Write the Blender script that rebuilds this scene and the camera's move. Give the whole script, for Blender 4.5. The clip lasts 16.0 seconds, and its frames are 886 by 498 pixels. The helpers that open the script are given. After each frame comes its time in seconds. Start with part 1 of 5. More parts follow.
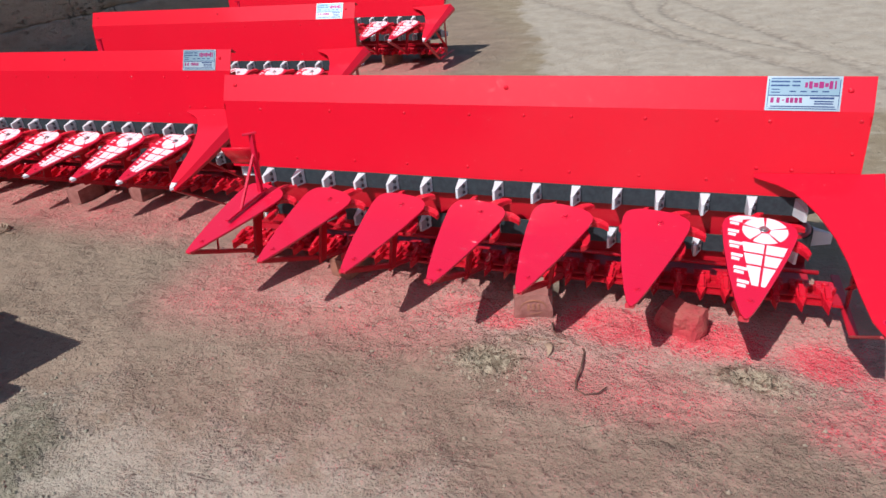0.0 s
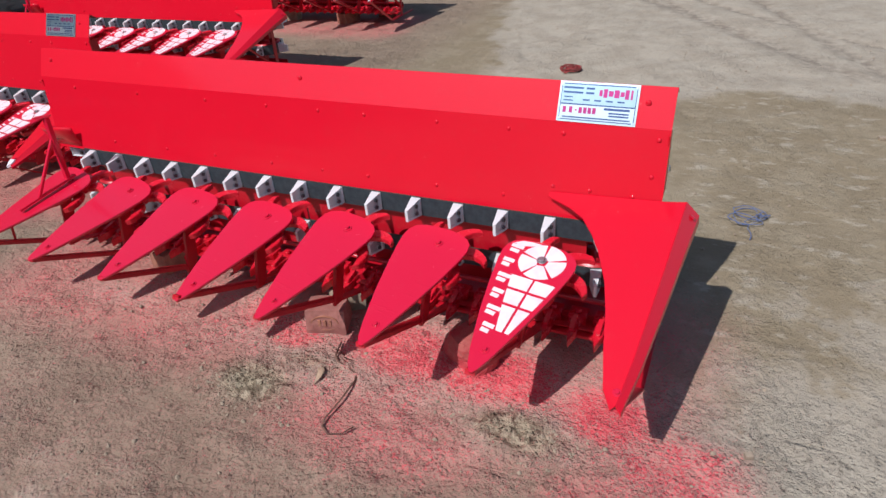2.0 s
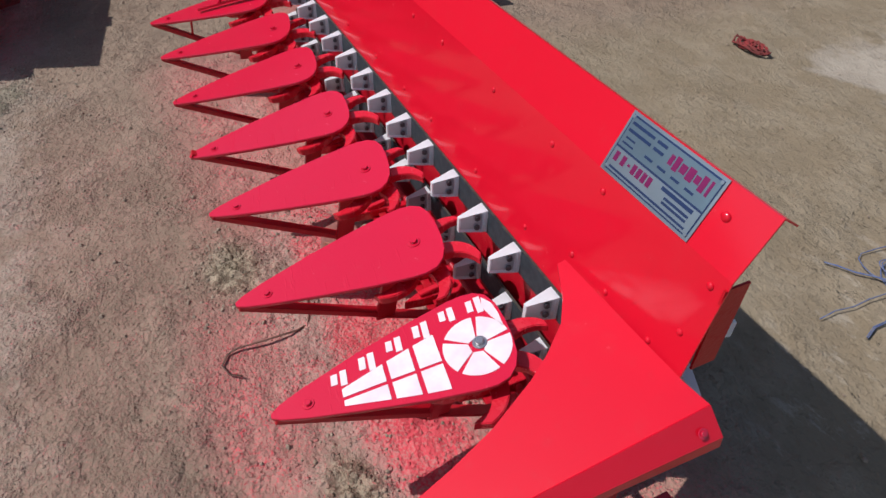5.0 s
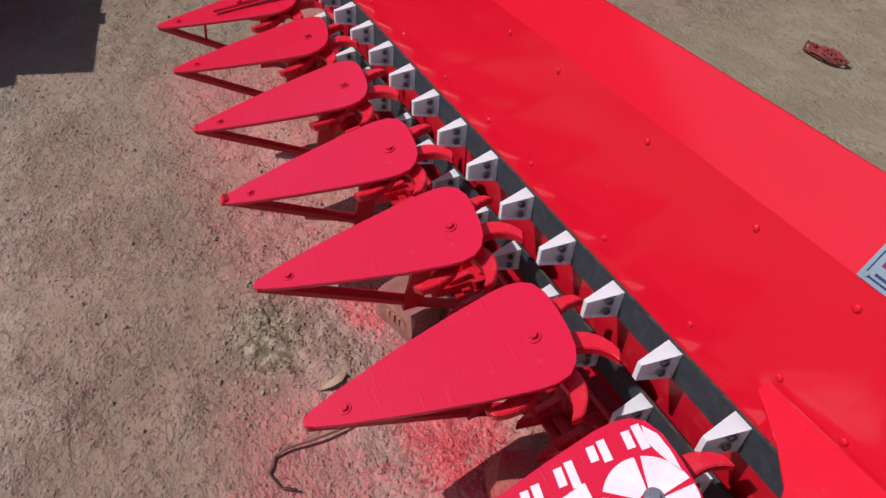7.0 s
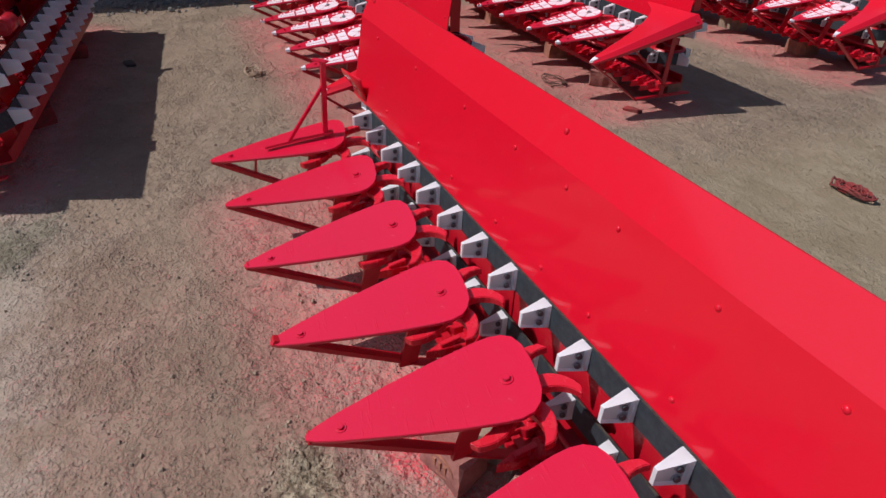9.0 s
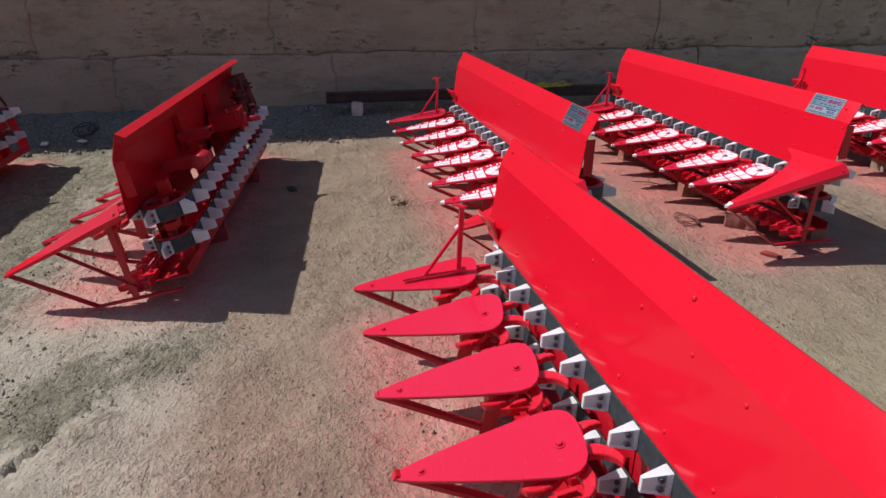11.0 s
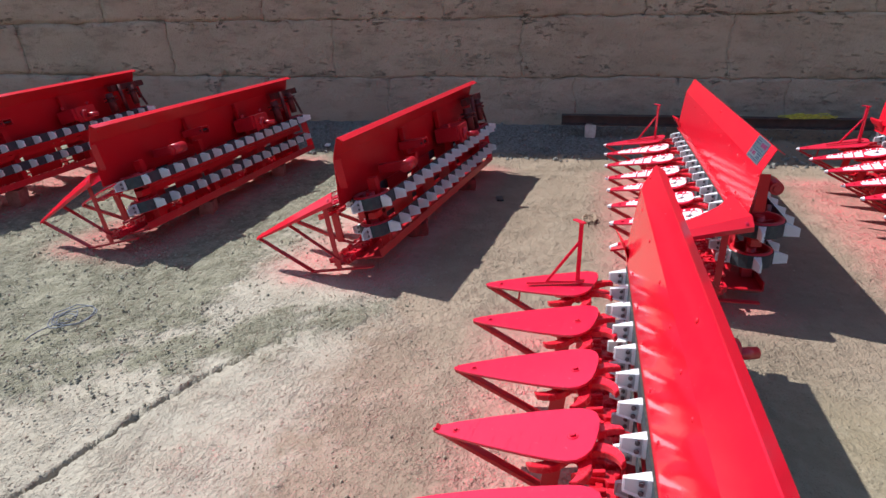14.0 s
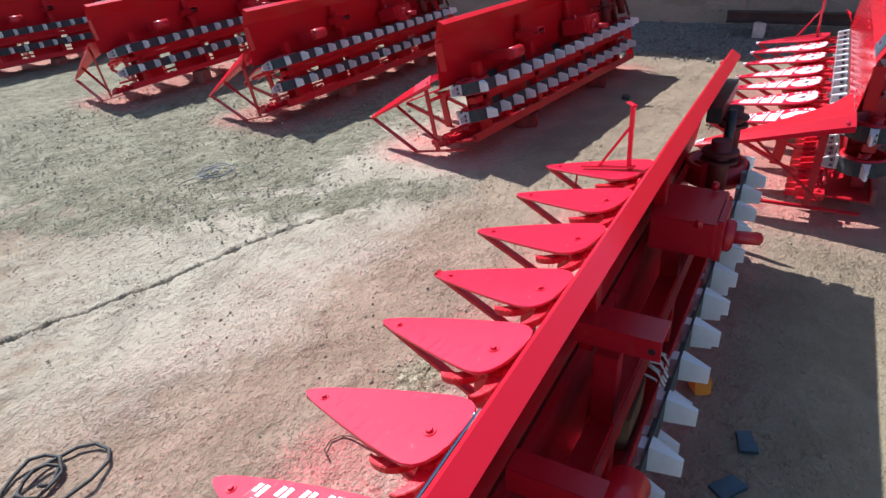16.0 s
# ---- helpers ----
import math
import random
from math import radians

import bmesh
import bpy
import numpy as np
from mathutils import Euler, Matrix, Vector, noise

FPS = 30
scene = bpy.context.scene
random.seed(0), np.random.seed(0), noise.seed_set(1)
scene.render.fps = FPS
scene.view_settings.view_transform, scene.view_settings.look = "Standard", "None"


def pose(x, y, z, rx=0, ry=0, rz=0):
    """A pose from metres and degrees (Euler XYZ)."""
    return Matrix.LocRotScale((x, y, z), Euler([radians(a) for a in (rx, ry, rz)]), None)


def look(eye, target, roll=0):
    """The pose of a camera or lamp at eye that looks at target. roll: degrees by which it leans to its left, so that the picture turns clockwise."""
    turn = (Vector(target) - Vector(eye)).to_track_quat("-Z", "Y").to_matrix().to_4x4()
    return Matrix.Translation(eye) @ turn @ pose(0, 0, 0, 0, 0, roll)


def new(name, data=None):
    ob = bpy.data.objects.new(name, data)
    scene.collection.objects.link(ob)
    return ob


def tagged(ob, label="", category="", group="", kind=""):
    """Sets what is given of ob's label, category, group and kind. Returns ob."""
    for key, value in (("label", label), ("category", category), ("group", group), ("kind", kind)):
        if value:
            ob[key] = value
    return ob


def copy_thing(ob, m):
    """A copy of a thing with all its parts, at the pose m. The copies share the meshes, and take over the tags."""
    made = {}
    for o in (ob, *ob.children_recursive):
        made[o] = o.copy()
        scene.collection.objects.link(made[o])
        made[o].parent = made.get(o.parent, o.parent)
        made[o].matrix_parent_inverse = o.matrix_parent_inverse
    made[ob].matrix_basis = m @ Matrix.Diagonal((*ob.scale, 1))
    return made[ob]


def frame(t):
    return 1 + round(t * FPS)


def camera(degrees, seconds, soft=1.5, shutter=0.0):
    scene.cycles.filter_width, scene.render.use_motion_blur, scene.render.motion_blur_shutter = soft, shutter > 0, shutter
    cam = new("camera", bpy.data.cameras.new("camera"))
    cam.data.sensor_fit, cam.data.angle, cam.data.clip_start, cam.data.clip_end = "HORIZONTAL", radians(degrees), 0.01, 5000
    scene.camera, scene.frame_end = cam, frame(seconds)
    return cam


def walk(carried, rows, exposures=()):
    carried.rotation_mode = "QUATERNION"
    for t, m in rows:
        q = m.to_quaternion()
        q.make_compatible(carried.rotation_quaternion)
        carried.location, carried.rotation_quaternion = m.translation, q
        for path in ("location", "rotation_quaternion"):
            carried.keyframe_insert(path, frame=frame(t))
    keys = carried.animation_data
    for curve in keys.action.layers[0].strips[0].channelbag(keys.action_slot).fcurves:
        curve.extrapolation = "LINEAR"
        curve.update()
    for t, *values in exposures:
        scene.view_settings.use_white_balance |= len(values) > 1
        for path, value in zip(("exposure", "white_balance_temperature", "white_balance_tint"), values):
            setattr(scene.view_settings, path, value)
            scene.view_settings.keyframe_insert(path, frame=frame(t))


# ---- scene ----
cam = camera(69.5, 16.0)
PATH = [
    (0, (0.648, -1.957, 1.36), (-0.018, -0.334, 0.4), -5.5),
    (0.5, (0.835, -1.881, 1.357), (0.251, -0.227, 0.396), -4.9),
    (1, (0.956, -1.691, 1.343), (0.384, -0.109, 0.261), -3.8),
    (1.5, (1.09, -1.521, 1.358), (0.489, 0.052, 0.278), -5.0),
    (2, (1.318, -1.374, 1.351), (0.558, 0.129, 0.273), -5.2),
    (2.5, (1.476, -1.221, 1.352), (0.607, 0.215, 0.265), -5.9),
    (3, (1.521, -0.963, 1.352), (0.615, 0.405, 0.209), -3.4),
    (3.5, (1.55, -0.783, 1.363), (0.488, 0.494, 0.249), -2.7),
    (4, (1.608, -0.557, 1.33), (0.396, 0.489, 0.131), -1.5),
    (4.2, (1.619, -0.488, 1.331), (0.323, 0.411, 0.101), -2.2),
    (6.3, (1.284, -0.368, 1.199), (-0.052, 0.214, -0.172), 2.5),
    (6.5, (1.232, -0.4, 1.202), (-0.099, 0.205, -0.163), 2.1),
    (7, (1.133, -0.456, 1.199), (-0.157, 0.236, -0.164), 2.9),
    (7.5, (1.087, -0.468, 1.203), (-0.208, 0.286, -0.121), 3.5),
    (8, (1.054, -0.481, 1.215), (-0.274, 0.317, -0.05), 3.1),
    (8.5, (1.041, -0.502, 1.238), (-0.373, 0.267, 0.051), 2.7),
    (9, (1.041, -0.512, 1.26), (-0.453, 0.225, 0.154), 2.8),
    (9.5, (1.042, -0.528, 1.279), (-0.535, 0.141, 0.246), 2.9),
    (10, (1.04, -0.535, 1.31), (-0.629, 0.055, 0.381), 2.2),
    (10.2, (1.041, -0.538, 1.321), (-0.657, 0.045, 0.438), 2.3),
    (12.3, (1.124, -0.504, 1.429), (-0.735, -0.362, 0.705), -1.2),
    (12.5, (1.122, -0.486, 1.42), (-0.746, -0.378, 0.714), -1.5),
    (13, (1.159, -0.315, 1.433), (-0.728, -0.444, 0.784), -3.2),
    (13.5, (1.23, -0.146, 1.445), (-0.618, -0.434, 0.736), -1.1),
    (14, (1.368, -0.024, 1.425), (-0.444, -0.426, 0.681), -1.3),
    (14.5, (1.459, 0.094, 1.436), (-0.315, -0.449, 0.689), -2.6),
    (15, (1.431, 0.235, 1.406), (-0.239, -0.532, 0.618), -2.7),
    (15.5, (1.381, 0.403, 1.379), (-0.19, -0.475, 0.505), -2.0),
    (16, (1.407, 0.539, 1.336), (-0.094, -0.363, 0.369), -3.8),
]
EXPOSURES = [(0, 0.46, 6150, 11), (1.2, 0.37, 6170, 12), (2.5, 0.25, 6180, 12), (4.2, 0.19, 6230, 13), (7, 0.14, 6330, 15), (9, 0.11, 6300, 14), (9.6, 0.13, 6280, 12), (10.2, 0.28, 6300, 10), (12.5, 0.65, 6150, 9), (13.0, 0.93, 6050, 8), (14, 1.00, 5980, 6), (16, 1.13, 5900, 5)]
walk(cam, [(t, look(eye, target, roll)) for t, eye, target, roll in PATH], EXPOSURES)


# ---- world, sun ----
SUN_DIR = Vector((0.223, 0.60, -0.786)).normalized()      # the way the light travels
world = bpy.data.worlds.new("world")
scene.world = world
world.use_nodes = True
wn = world.node_tree
wn.nodes.clear()
sky = wn.nodes.new("ShaderNodeTexSky")
sky.sky_type = "NISHITA"
sky.sun_disc = False
sky.sun_elevation = math.asin(-SUN_DIR.z)
sky.sun_rotation = math.atan2(-SUN_DIR.x, -SUN_DIR.y)
sky.air_density, sky.dust_density, sky.ozone_density = 1.0, 1.0, 1.5
bg = wn.nodes.new("ShaderNodeBackground")
bg.inputs["Strength"].default_value = 0.080
wo = wn.nodes.new("ShaderNodeOutputWorld")
wn.links.new(sky.outputs[0], bg.inputs[0])
wn.links.new(bg.outputs[0], wo.inputs[0])
sun_data = bpy.data.lights.new("sun", "SUN")
sun_data.energy, sun_data.angle, sun_data.color = 3.75, radians(0.53), (1.0, 0.965, 0.93)
sun = new("sun", sun_data)
sun.matrix_world = Matrix.Translation((-6, -14, 20)) @ SUN_DIR.to_track_quat("-Z", "Y").to_matrix().to_4x4()


# ---- materials ----
def mat_new(name):
    m = bpy.data.materials.new(name)
    m.use_nodes = True
    nt = m.node_tree
    bsdf = nt.nodes["Principled BSDF"]
    return m, nt, bsdf


def N(nt, kind, **vals):
    n = nt.nodes.new(kind)
    for k, v in vals.items():
        n.inputs[k].default_value = v
    return n


def coords(nt, kind="Object"):
    return nt.nodes.new("ShaderNodeTexCoord").outputs[kind]


def noise_tex(nt, vec, scale, detail=4.0, rough=0.55):
    n = N(nt, "ShaderNodeTexNoise", Scale=scale, Detail=detail, Roughness=rough)
    nt.links.new(vec, n.inputs["Vector"])
    return n.outputs["Fac"]


def mix(nt, fac, a, b):
    m = nt.nodes.new("ShaderNodeMix")
    m.data_type = "RGBA"
    for sock, v in ((m.inputs[0], fac), (m.inputs[6], a), (m.inputs[7], b)):
        if isinstance(v, (int, float)):
            sock.default_value = v
        elif isinstance(v, tuple):
            sock.default_value = (*v, 1)
        else:
            nt.links.new(v, sock)
    return m.outputs[2]


def maths(nt, op, a, b=0.0, clamp=False):
    m = nt.nodes.new("ShaderNodeMath")
    m.operation, m.use_clamp = op, clamp
    for sock, v in zip(m.inputs, (a, b)):
        if isinstance(v, (int, float)):
            sock.default_value = v
        else:
            nt.links.new(v, sock)
    return m.outputs[0]


def remap(nt, v, a, b):
    m = nt.nodes.new("ShaderNodeMapRange")
    m.interpolation_type = "SMOOTHSTEP"
    nt.links.new(v, m.inputs["Value"])
    m.inputs["From Min"].default_value, m.inputs["From Max"].default_value = a, b
    return m.outputs["Result"]


def bump(nt, bsdf, height, strength, dist):
    b = N(nt, "ShaderNodeBump", Strength=strength, Distance=dist)
    nt.links.new(height, b.inputs["Height"])
    nt.links.new(b.outputs[0], bsdf.inputs["Normal"])
    return b


def paint(name, light, dark, rough=0.22, orange=0.25, dust=0.05, coat=0.8, brush=0.0, wave=1.2, spec=0.5, haze=0.52):
    """Gloss enamel brushed or sprayed on sheet steel: shade drift, orange peel, thin dust."""
    m, nt, p = mat_new(name)
    co = coords(nt)
    col = mix(nt, noise_tex(nt, co, 3.0), light, dark)
    d = remap(nt, noise_tex(nt, co, 30.0, 8.0, 0.7), 0.52, 0.8)
    col = mix(nt, maths(nt, "MULTIPLY", d, dust), col, (0.42, 0.30, 0.22))
    nt.links.new(col, p.inputs["Base Color"])
    r = maths(nt, "ADD", maths(nt, "MULTIPLY", d, 0.25), rough)
    nt.links.new(r, p.inputs["Roughness"])
    p.inputs["Specular IOR Level"].default_value = spec
    p.inputs["Coat Weight"].default_value, p.inputs["Coat Roughness"].default_value = coat, haze
    h = maths(nt, "ADD", noise_tex(nt, co, 160.0, 2.0), maths(nt, "MULTIPLY", noise_tex(nt, co, 9.0, 2.0), wave))
    if brush:
        mp = N(nt, "ShaderNodeMapping", Rotation=(0, 0, 0.35), Scale=(9.0, 70.0, 9.0))
        nt.links.new(co, mp.inputs["Vector"])
        h = maths(nt, "ADD", h, maths(nt, "MULTIPLY", remap(nt, noise_tex(nt, mp.outputs[0], 1.0, 3.0), 0.60, 0.72), brush))
    bump(nt, p, h, orange, 0.0012)
    return m


def plain(name, light, dark, scale=20.0, rough=0.5, metal=0.0, relief=0.2, dist=0.001, second=90.0):
    m, nt, p = mat_new(name)
    co = coords(nt)
    a, b = noise_tex(nt, co, scale), noise_tex(nt, co, second, 3.0)
    col = mix(nt, remap(nt, a, 0.3, 0.7), light, dark)
    col = mix(nt, maths(nt, "MULTIPLY", remap(nt, b, 0.4, 0.75), 0.35), col, dark)
    nt.links.new(col, p.inputs["Base Color"])
    nt.links.new(maths(nt, "ADD", maths(nt, "MULTIPLY", a, 0.25), rough - 0.12), p.inputs["Roughness"])
    p.inputs["Metallic"].default_value = metal
    bump(nt, p, b, relief, dist)
    return m


RED = paint("red_enamel", (0.64, 0.004, 0.021), (0.60, 0.0035, 0.018), rough=0.10, orange=0.05, dust=0.02, coat=0.22, wave=0.15, spec=0.42, haze=0.5)
RED_STAR = paint("red_enamel_thick", (0.64, 0.008, 0.028), (0.50, 0.007, 0.02), rough=0.26, orange=0.35, dust=0.10, coat=0.2)
RED_PLATE = paint("red_enamel_brushed", (0.62, 0.008, 0.042), (0.56, 0.007, 0.035), rough=0.15, orange=0.20, dust=0.04, coat=0.28, brush=3.0, spec=0.6, haze=0.36)
RED_FRAME = paint("red_enamel_dusty", (0.50, 0.005, 0.018), (0.37, 0.004, 0.013), rough=0.34, orange=0.4, dust=0.12, coat=0.05)
# the red enamel again, darkened to carry the shade on backs and inner parts
RED_SHADED = paint("shaded_red_enamel", (0.49, 0.003, 0.011), (0.38, 0.002, 0.008), rough=0.34, orange=0.4, dust=0.04, coat=0.0, spec=0.28)
WHITE = plain("white_stencil_paint", (0.78, 0.75, 0.77), (0.70, 0.60, 0.63), rough=0.45)
LUG = plain("white_plastic", (0.88, 0.89, 0.90), (0.78, 0.80, 0.82), 30.0, rough=0.38, relief=0.1)
# the lug plastic greyed, for the shade in its pocket round the bolts
LUG_FACE = plain("shaded_lug_plastic", (0.40, 0.39, 0.42), (0.29, 0.28, 0.31), 40.0, rough=0.5)
for m in (LUG, LUG_FACE):
    nt = m.node_tree
    p, out = nt.nodes["Principled BSDF"], nt.nodes["Material Output"]
    tr, mx = N(nt, "ShaderNodeBsdfTranslucent", Color=(0.85, 0.88, 0.90, 1)), N(nt, "ShaderNodeMixShader", Fac=0.38)
    nt.links.new(p.outputs[0], mx.inputs[1])
    nt.links.new(tr.outputs[0], mx.inputs[2])
    nt.links.new(mx.outputs[0], out.inputs["Surface"])
RUBBER = plain("dark_rubber_belt", (0.030, 0.042, 0.049), (0.017, 0.024, 0.031), 45.0, rough=0.60, relief=0.4)
BELT_EDGE = plain("cut_belt_fabric", (0.060, 0.052, 0.040), (0.018, 0.018, 0.018), 60.0, rough=0.9, relief=0.6)
BOLT = plain("dark_bolt_steel", (0.17, 0.17, 0.18), (0.09, 0.09, 0.095), 60.0, rough=0.45, metal=0.6)
ZINC = plain("zinc_bolt", (0.62, 0.62, 0.62), (0.45, 0.45, 0.46), 80.0, rough=0.3, metal=0.9)
BLACK = plain("black_steel", (0.022, 0.022, 0.025), (0.012, 0.012, 0.014), 25.0, rough=0.4, relief=0.3)
GREASE = plain("greasy_iron", (0.15, 0.018, 0.018), (0.07, 0.012, 0.013), 14.0, rough=0.55, metal=0.2, relief=0.4)
SIGN_BLUE = plain("pale_blue_foil", (0.23, 0.32, 0.37), (0.20, 0.29, 0.34), 15.0, rough=0.40, metal=0.96, relief=0.02)
SIGN_WHITE = plain("silver_foil", (0.35, 0.42, 0.46), (0.31, 0.38, 0.42), 15.0, rough=0.40, metal=0.96, relief=0.02)
SIGN_NAVY = plain("navy_print", (0.035, 0.07, 0.17), (0.03, 0.05, 0.13), 15.0, rough=0.40, metal=0.7, relief=0.02)
SIGN_PURPLE = plain("maroon_print", (0.30, 0.03, 0.14), (0.24, 0.02, 0.11), 15.0, rough=0.40, metal=0.7, relief=0.02)
BRICK = plain("fired_brick", (0.36, 0.15, 0.09), (0.24, 0.10, 0.07), 18.0, rough=0.9, relief=0.8, dist=0.004)
BRICK_PALE = plain("dusty_brick", (0.62, 0.56, 0.50), (0.45, 0.38, 0.33), 18.0, rough=0.95, relief=0.8, dist=0.004)
BRICK_STAMPED = plain("dark_dusty_brick", (0.33, 0.14, 0.115), (0.22, 0.08, 0.065), 18.0, rough=0.95, relief=0.8, dist=0.004)
BRICK_RED = plain("paint_splashed_brick", (0.36, 0.095, 0.078), (0.40, 0.035, 0.045), 14.0, rough=0.9, relief=0.9, dist=0.006)
STONE = plain("mud_clod", (0.36, 0.285, 0.205), (0.23, 0.175, 0.125), 25.0, rough=0.95, relief=0.9, dist=0.004)
GRAVEL = plain("mossy_gravel", (0.36, 0.325, 0.245), (0.20, 0.185, 0.13), 25.0, rough=0.95, relief=0.9, dist=0.004)
RUBBLE = plain("ash_rubble", (0.23, 0.218, 0.192), (0.12, 0.114, 0.100), 25.0, rough=0.95, relief=0.9, dist=0.004)
CORD_BLUE = plain("blue_cord", (0.05, 0.09, 0.24), (0.16, 0.18, 0.24), 40.0, rough=0.8)
CORD_GREY = plain("grey_cord", (0.22, 0.23, 0.25), (0.10, 0.10, 0.12), 40.0, rough=0.8)
CORD_DARK = plain("dark_strap", (0.03, 0.03, 0.032), (0.05, 0.045, 0.04), 40.0, rough=0.75)
RUST = plain("rusty_wire", (0.16, 0.075, 0.05), (0.08, 0.04, 0.03), 30.0, rough=0.8)
CORD_TAN = plain("tan_straw_strip", (0.42, 0.30, 0.20), (0.25, 0.16, 0.11), 30.0, rough=0.8)
NET = plain("yellow_net", (0.66, 0.56, 0.06), (0.40, 0.33, 0.05), 30.0, rough=0.8)
RAG = plain("paint_soaked_rag", (0.30, 0.03, 0.03), (0.12, 0.03, 0.025), 25.0, rough=0.9, relief=0.8, dist=0.004)
BEAM_MAT = plain("rusty_dark_beam", (0.075, 0.045, 0.038), (0.04, 0.03, 0.028), 9.0, rough=0.65, metal=0.2, relief=0.5)
CARTON = plain("brown_carton", (0.20, 0.12, 0.07), (0.15, 0.09, 0.05), 12.0, rough=0.85)
ORANGE = plain("orange_plastic", (0.80, 0.25, 0.03), (0.70, 0.20, 0.03), 12.0, rough=0.5)
POUCH = plain("dark_blue_pouch", (0.03, 0.07, 0.10), (0.02, 0.04, 0.06), 30.0, rough=0.35)
PAPER = plain("white_scrap", (0.75, 0.74, 0.72), (0.60, 0.58, 0.56), 30.0, rough=0.7)


def attribute(nt, n):
    node = nt.nodes.new("ShaderNodeAttribute")
    node.attribute_name = n
    return node.outputs["Fac"]


def ground_material():
    """Trodden dirt over a worn slab: brown silt, pale bare patches, grit, red overspray where machines were painted."""
    m, nt, p = mat_new("trodden_dirt")
    co = coords(nt)
    spray, pale, moss, clods, ash, rut, olive, flaky = (attribute(nt, n) for n in ("spray", "pale", "moss", "clods", "ash", "rut", "olive", "flaky"))
    big, mid, fine, clod, grit = (noise_tex(nt, co, q, 6.0, 0.62) for q in (0.9, 4.5, 16.0, 46.0, 150.0))

    def sparse(scale, size, share, stretch=(1.0, 1.0, 1.0), turn=0.0):
        mp = N(nt, "ShaderNodeMapping", Rotation=(0, 0, turn), Scale=stretch)
        nt.links.new(co, mp.inputs["Vector"])
        v = N(nt, "ShaderNodeTexVoronoi", Scale=scale, Randomness=1.0)
        nt.links.new(mp.outputs[0], v.inputs["Vector"])
        sep = nt.nodes.new("ShaderNodeSeparateColor")
        nt.links.new(v.outputs["Color"], sep.inputs[0])
        dot = maths(nt, "SUBTRACT", 1.0, remap(nt, v.outputs["Distance"], size * 0.45, size))
        return maths(nt, "MULTIPLY", dot, maths(nt, "GREATER_THAN", sep.outputs[0], 1.0 - share))

    stones = maths(nt, "MULTIPLY", sparse(34.0, 0.30, 0.45), remap(nt, fine, 0.46, 0.62))
    crumbs = sparse(75.0, 0.42, 0.45)
    dots = sparse(30.0, 0.13, 0.16)
    scratch = maths(nt, "MULTIPLY", sparse(5.0, 0.16, 0.35, (0.35, 3.2, 1.0), 0.55), remap(nt, clod, 0.40, 0.52))
    dirt = mix(nt, remap(nt, big, 0.35, 0.65), (0.272, 0.203, 0.144), (0.218, 0.162, 0.113))
    dirt = mix(nt, maths(nt, "MULTIPLY", remap(nt, mid, 0.42, 0.7), 0.5), dirt, (0.320, 0.251, 0.180))
    dirt = mix(nt, maths(nt, "MULTIPLY", remap(nt, fine, 0.50, 0.74), 0.40), dirt, (0.167, 0.124, 0.092))
    dirt = mix(nt, maths(nt, "MULTIPLY", remap(nt, clod, 0.58, 0.76), 0.38), dirt, (0.131, 0.093, 0.066))
    mpf = N(nt, "ShaderNodeMapping", Rotation=(0, 0, 0.5), Scale=(1.0, 1.9, 1.0))
    nt.links.new(co, mpf.inputs["Vector"])
    flake = noise_tex(nt, mpf.outputs[0], 8.0, 8.0, 0.68)
    tan = mix(nt, remap(nt, mid, 0.40, 0.62), (0.228, 0.180, 0.115), (0.276, 0.225, 0.150))
    tan = mix(nt, maths(nt, "MULTIPLY", remap(nt, clod, 0.56, 0.76), 0.3), tan, (0.140, 0.106, 0.067))
    tan = mix(nt, maths(nt, "MULTIPLY", maths(nt, "MULTIPLY", remap(nt, flake, 0.54, 0.66), flaky), 0.7), tan, (0.396, 0.350, 0.270))
    dirt = mix(nt, olive, dirt, tan)
    slab_c = mix(nt, remap(nt, mid, 0.35, 0.65), (0.383, 0.335, 0.261), (0.331, 0.283, 0.216))
    slab_c = mix(nt, maths(nt, "MULTIPLY", remap(nt, fine, 0.5, 0.74), 0.45), slab_c, (0.252, 0.208, 0.154))
    slab_c = mix(nt, maths(nt, "MULTIPLY", remap(nt, clod, 0.57, 0.76), 0.45), slab_c, (0.216, 0.173, 0.130))
    edge = remap(nt, maths(nt, "ADD", maths(nt, "MULTIPLY", maths(nt, "SUBTRACT", mid, 0.5), 1.3), maths(nt, "ADD", pale, maths(nt, "MULTIPLY", maths(nt, "SUBTRACT", fine, 0.5), 0.8))), 0.22, 0.78)
    col = mix(nt, edge, dirt, slab_c)
    patch = noise_tex(nt, co, 11.0, 9.0, 0.74)
    green = mix(nt, remap(nt, patch, 0.34, 0.66), (0.282, 0.256, 0.182), (0.140, 0.128, 0.080))
    green = mix(nt, maths(nt, "MULTIPLY", remap(nt, clod, 0.50, 0.64), 0.65), green, (0.105, 0.102, 0.068))
    mm = remap(nt, maths(nt, "ADD", maths(nt, "MULTIPLY", maths(nt, "SUBTRACT", mid, 0.5), 1.8), maths(nt, "ADD", moss, maths(nt, "MULTIPLY", maths(nt, "SUBTRACT", fine, 0.5), 0.7))), 0.35, 0.75)
    col = mix(nt, maths(nt, "MULTIPLY", mm, 0.88), col, green)
    crumb = mix(nt, remap(nt, clod, 0.42, 0.60), (0.40, 0.335, 0.232), (0.165, 0.128, 0.085))
    col = mix(nt, remap(nt, maths(nt, "ADD", clods, maths(nt, "SUBTRACT", fine, 0.5)), 0.30, 0.60), col, crumb)
    grey = mix(nt, remap(nt, clod, 0.40, 0.62), (0.205, 0.203, 0.192), (0.10, 0.10, 0.096))
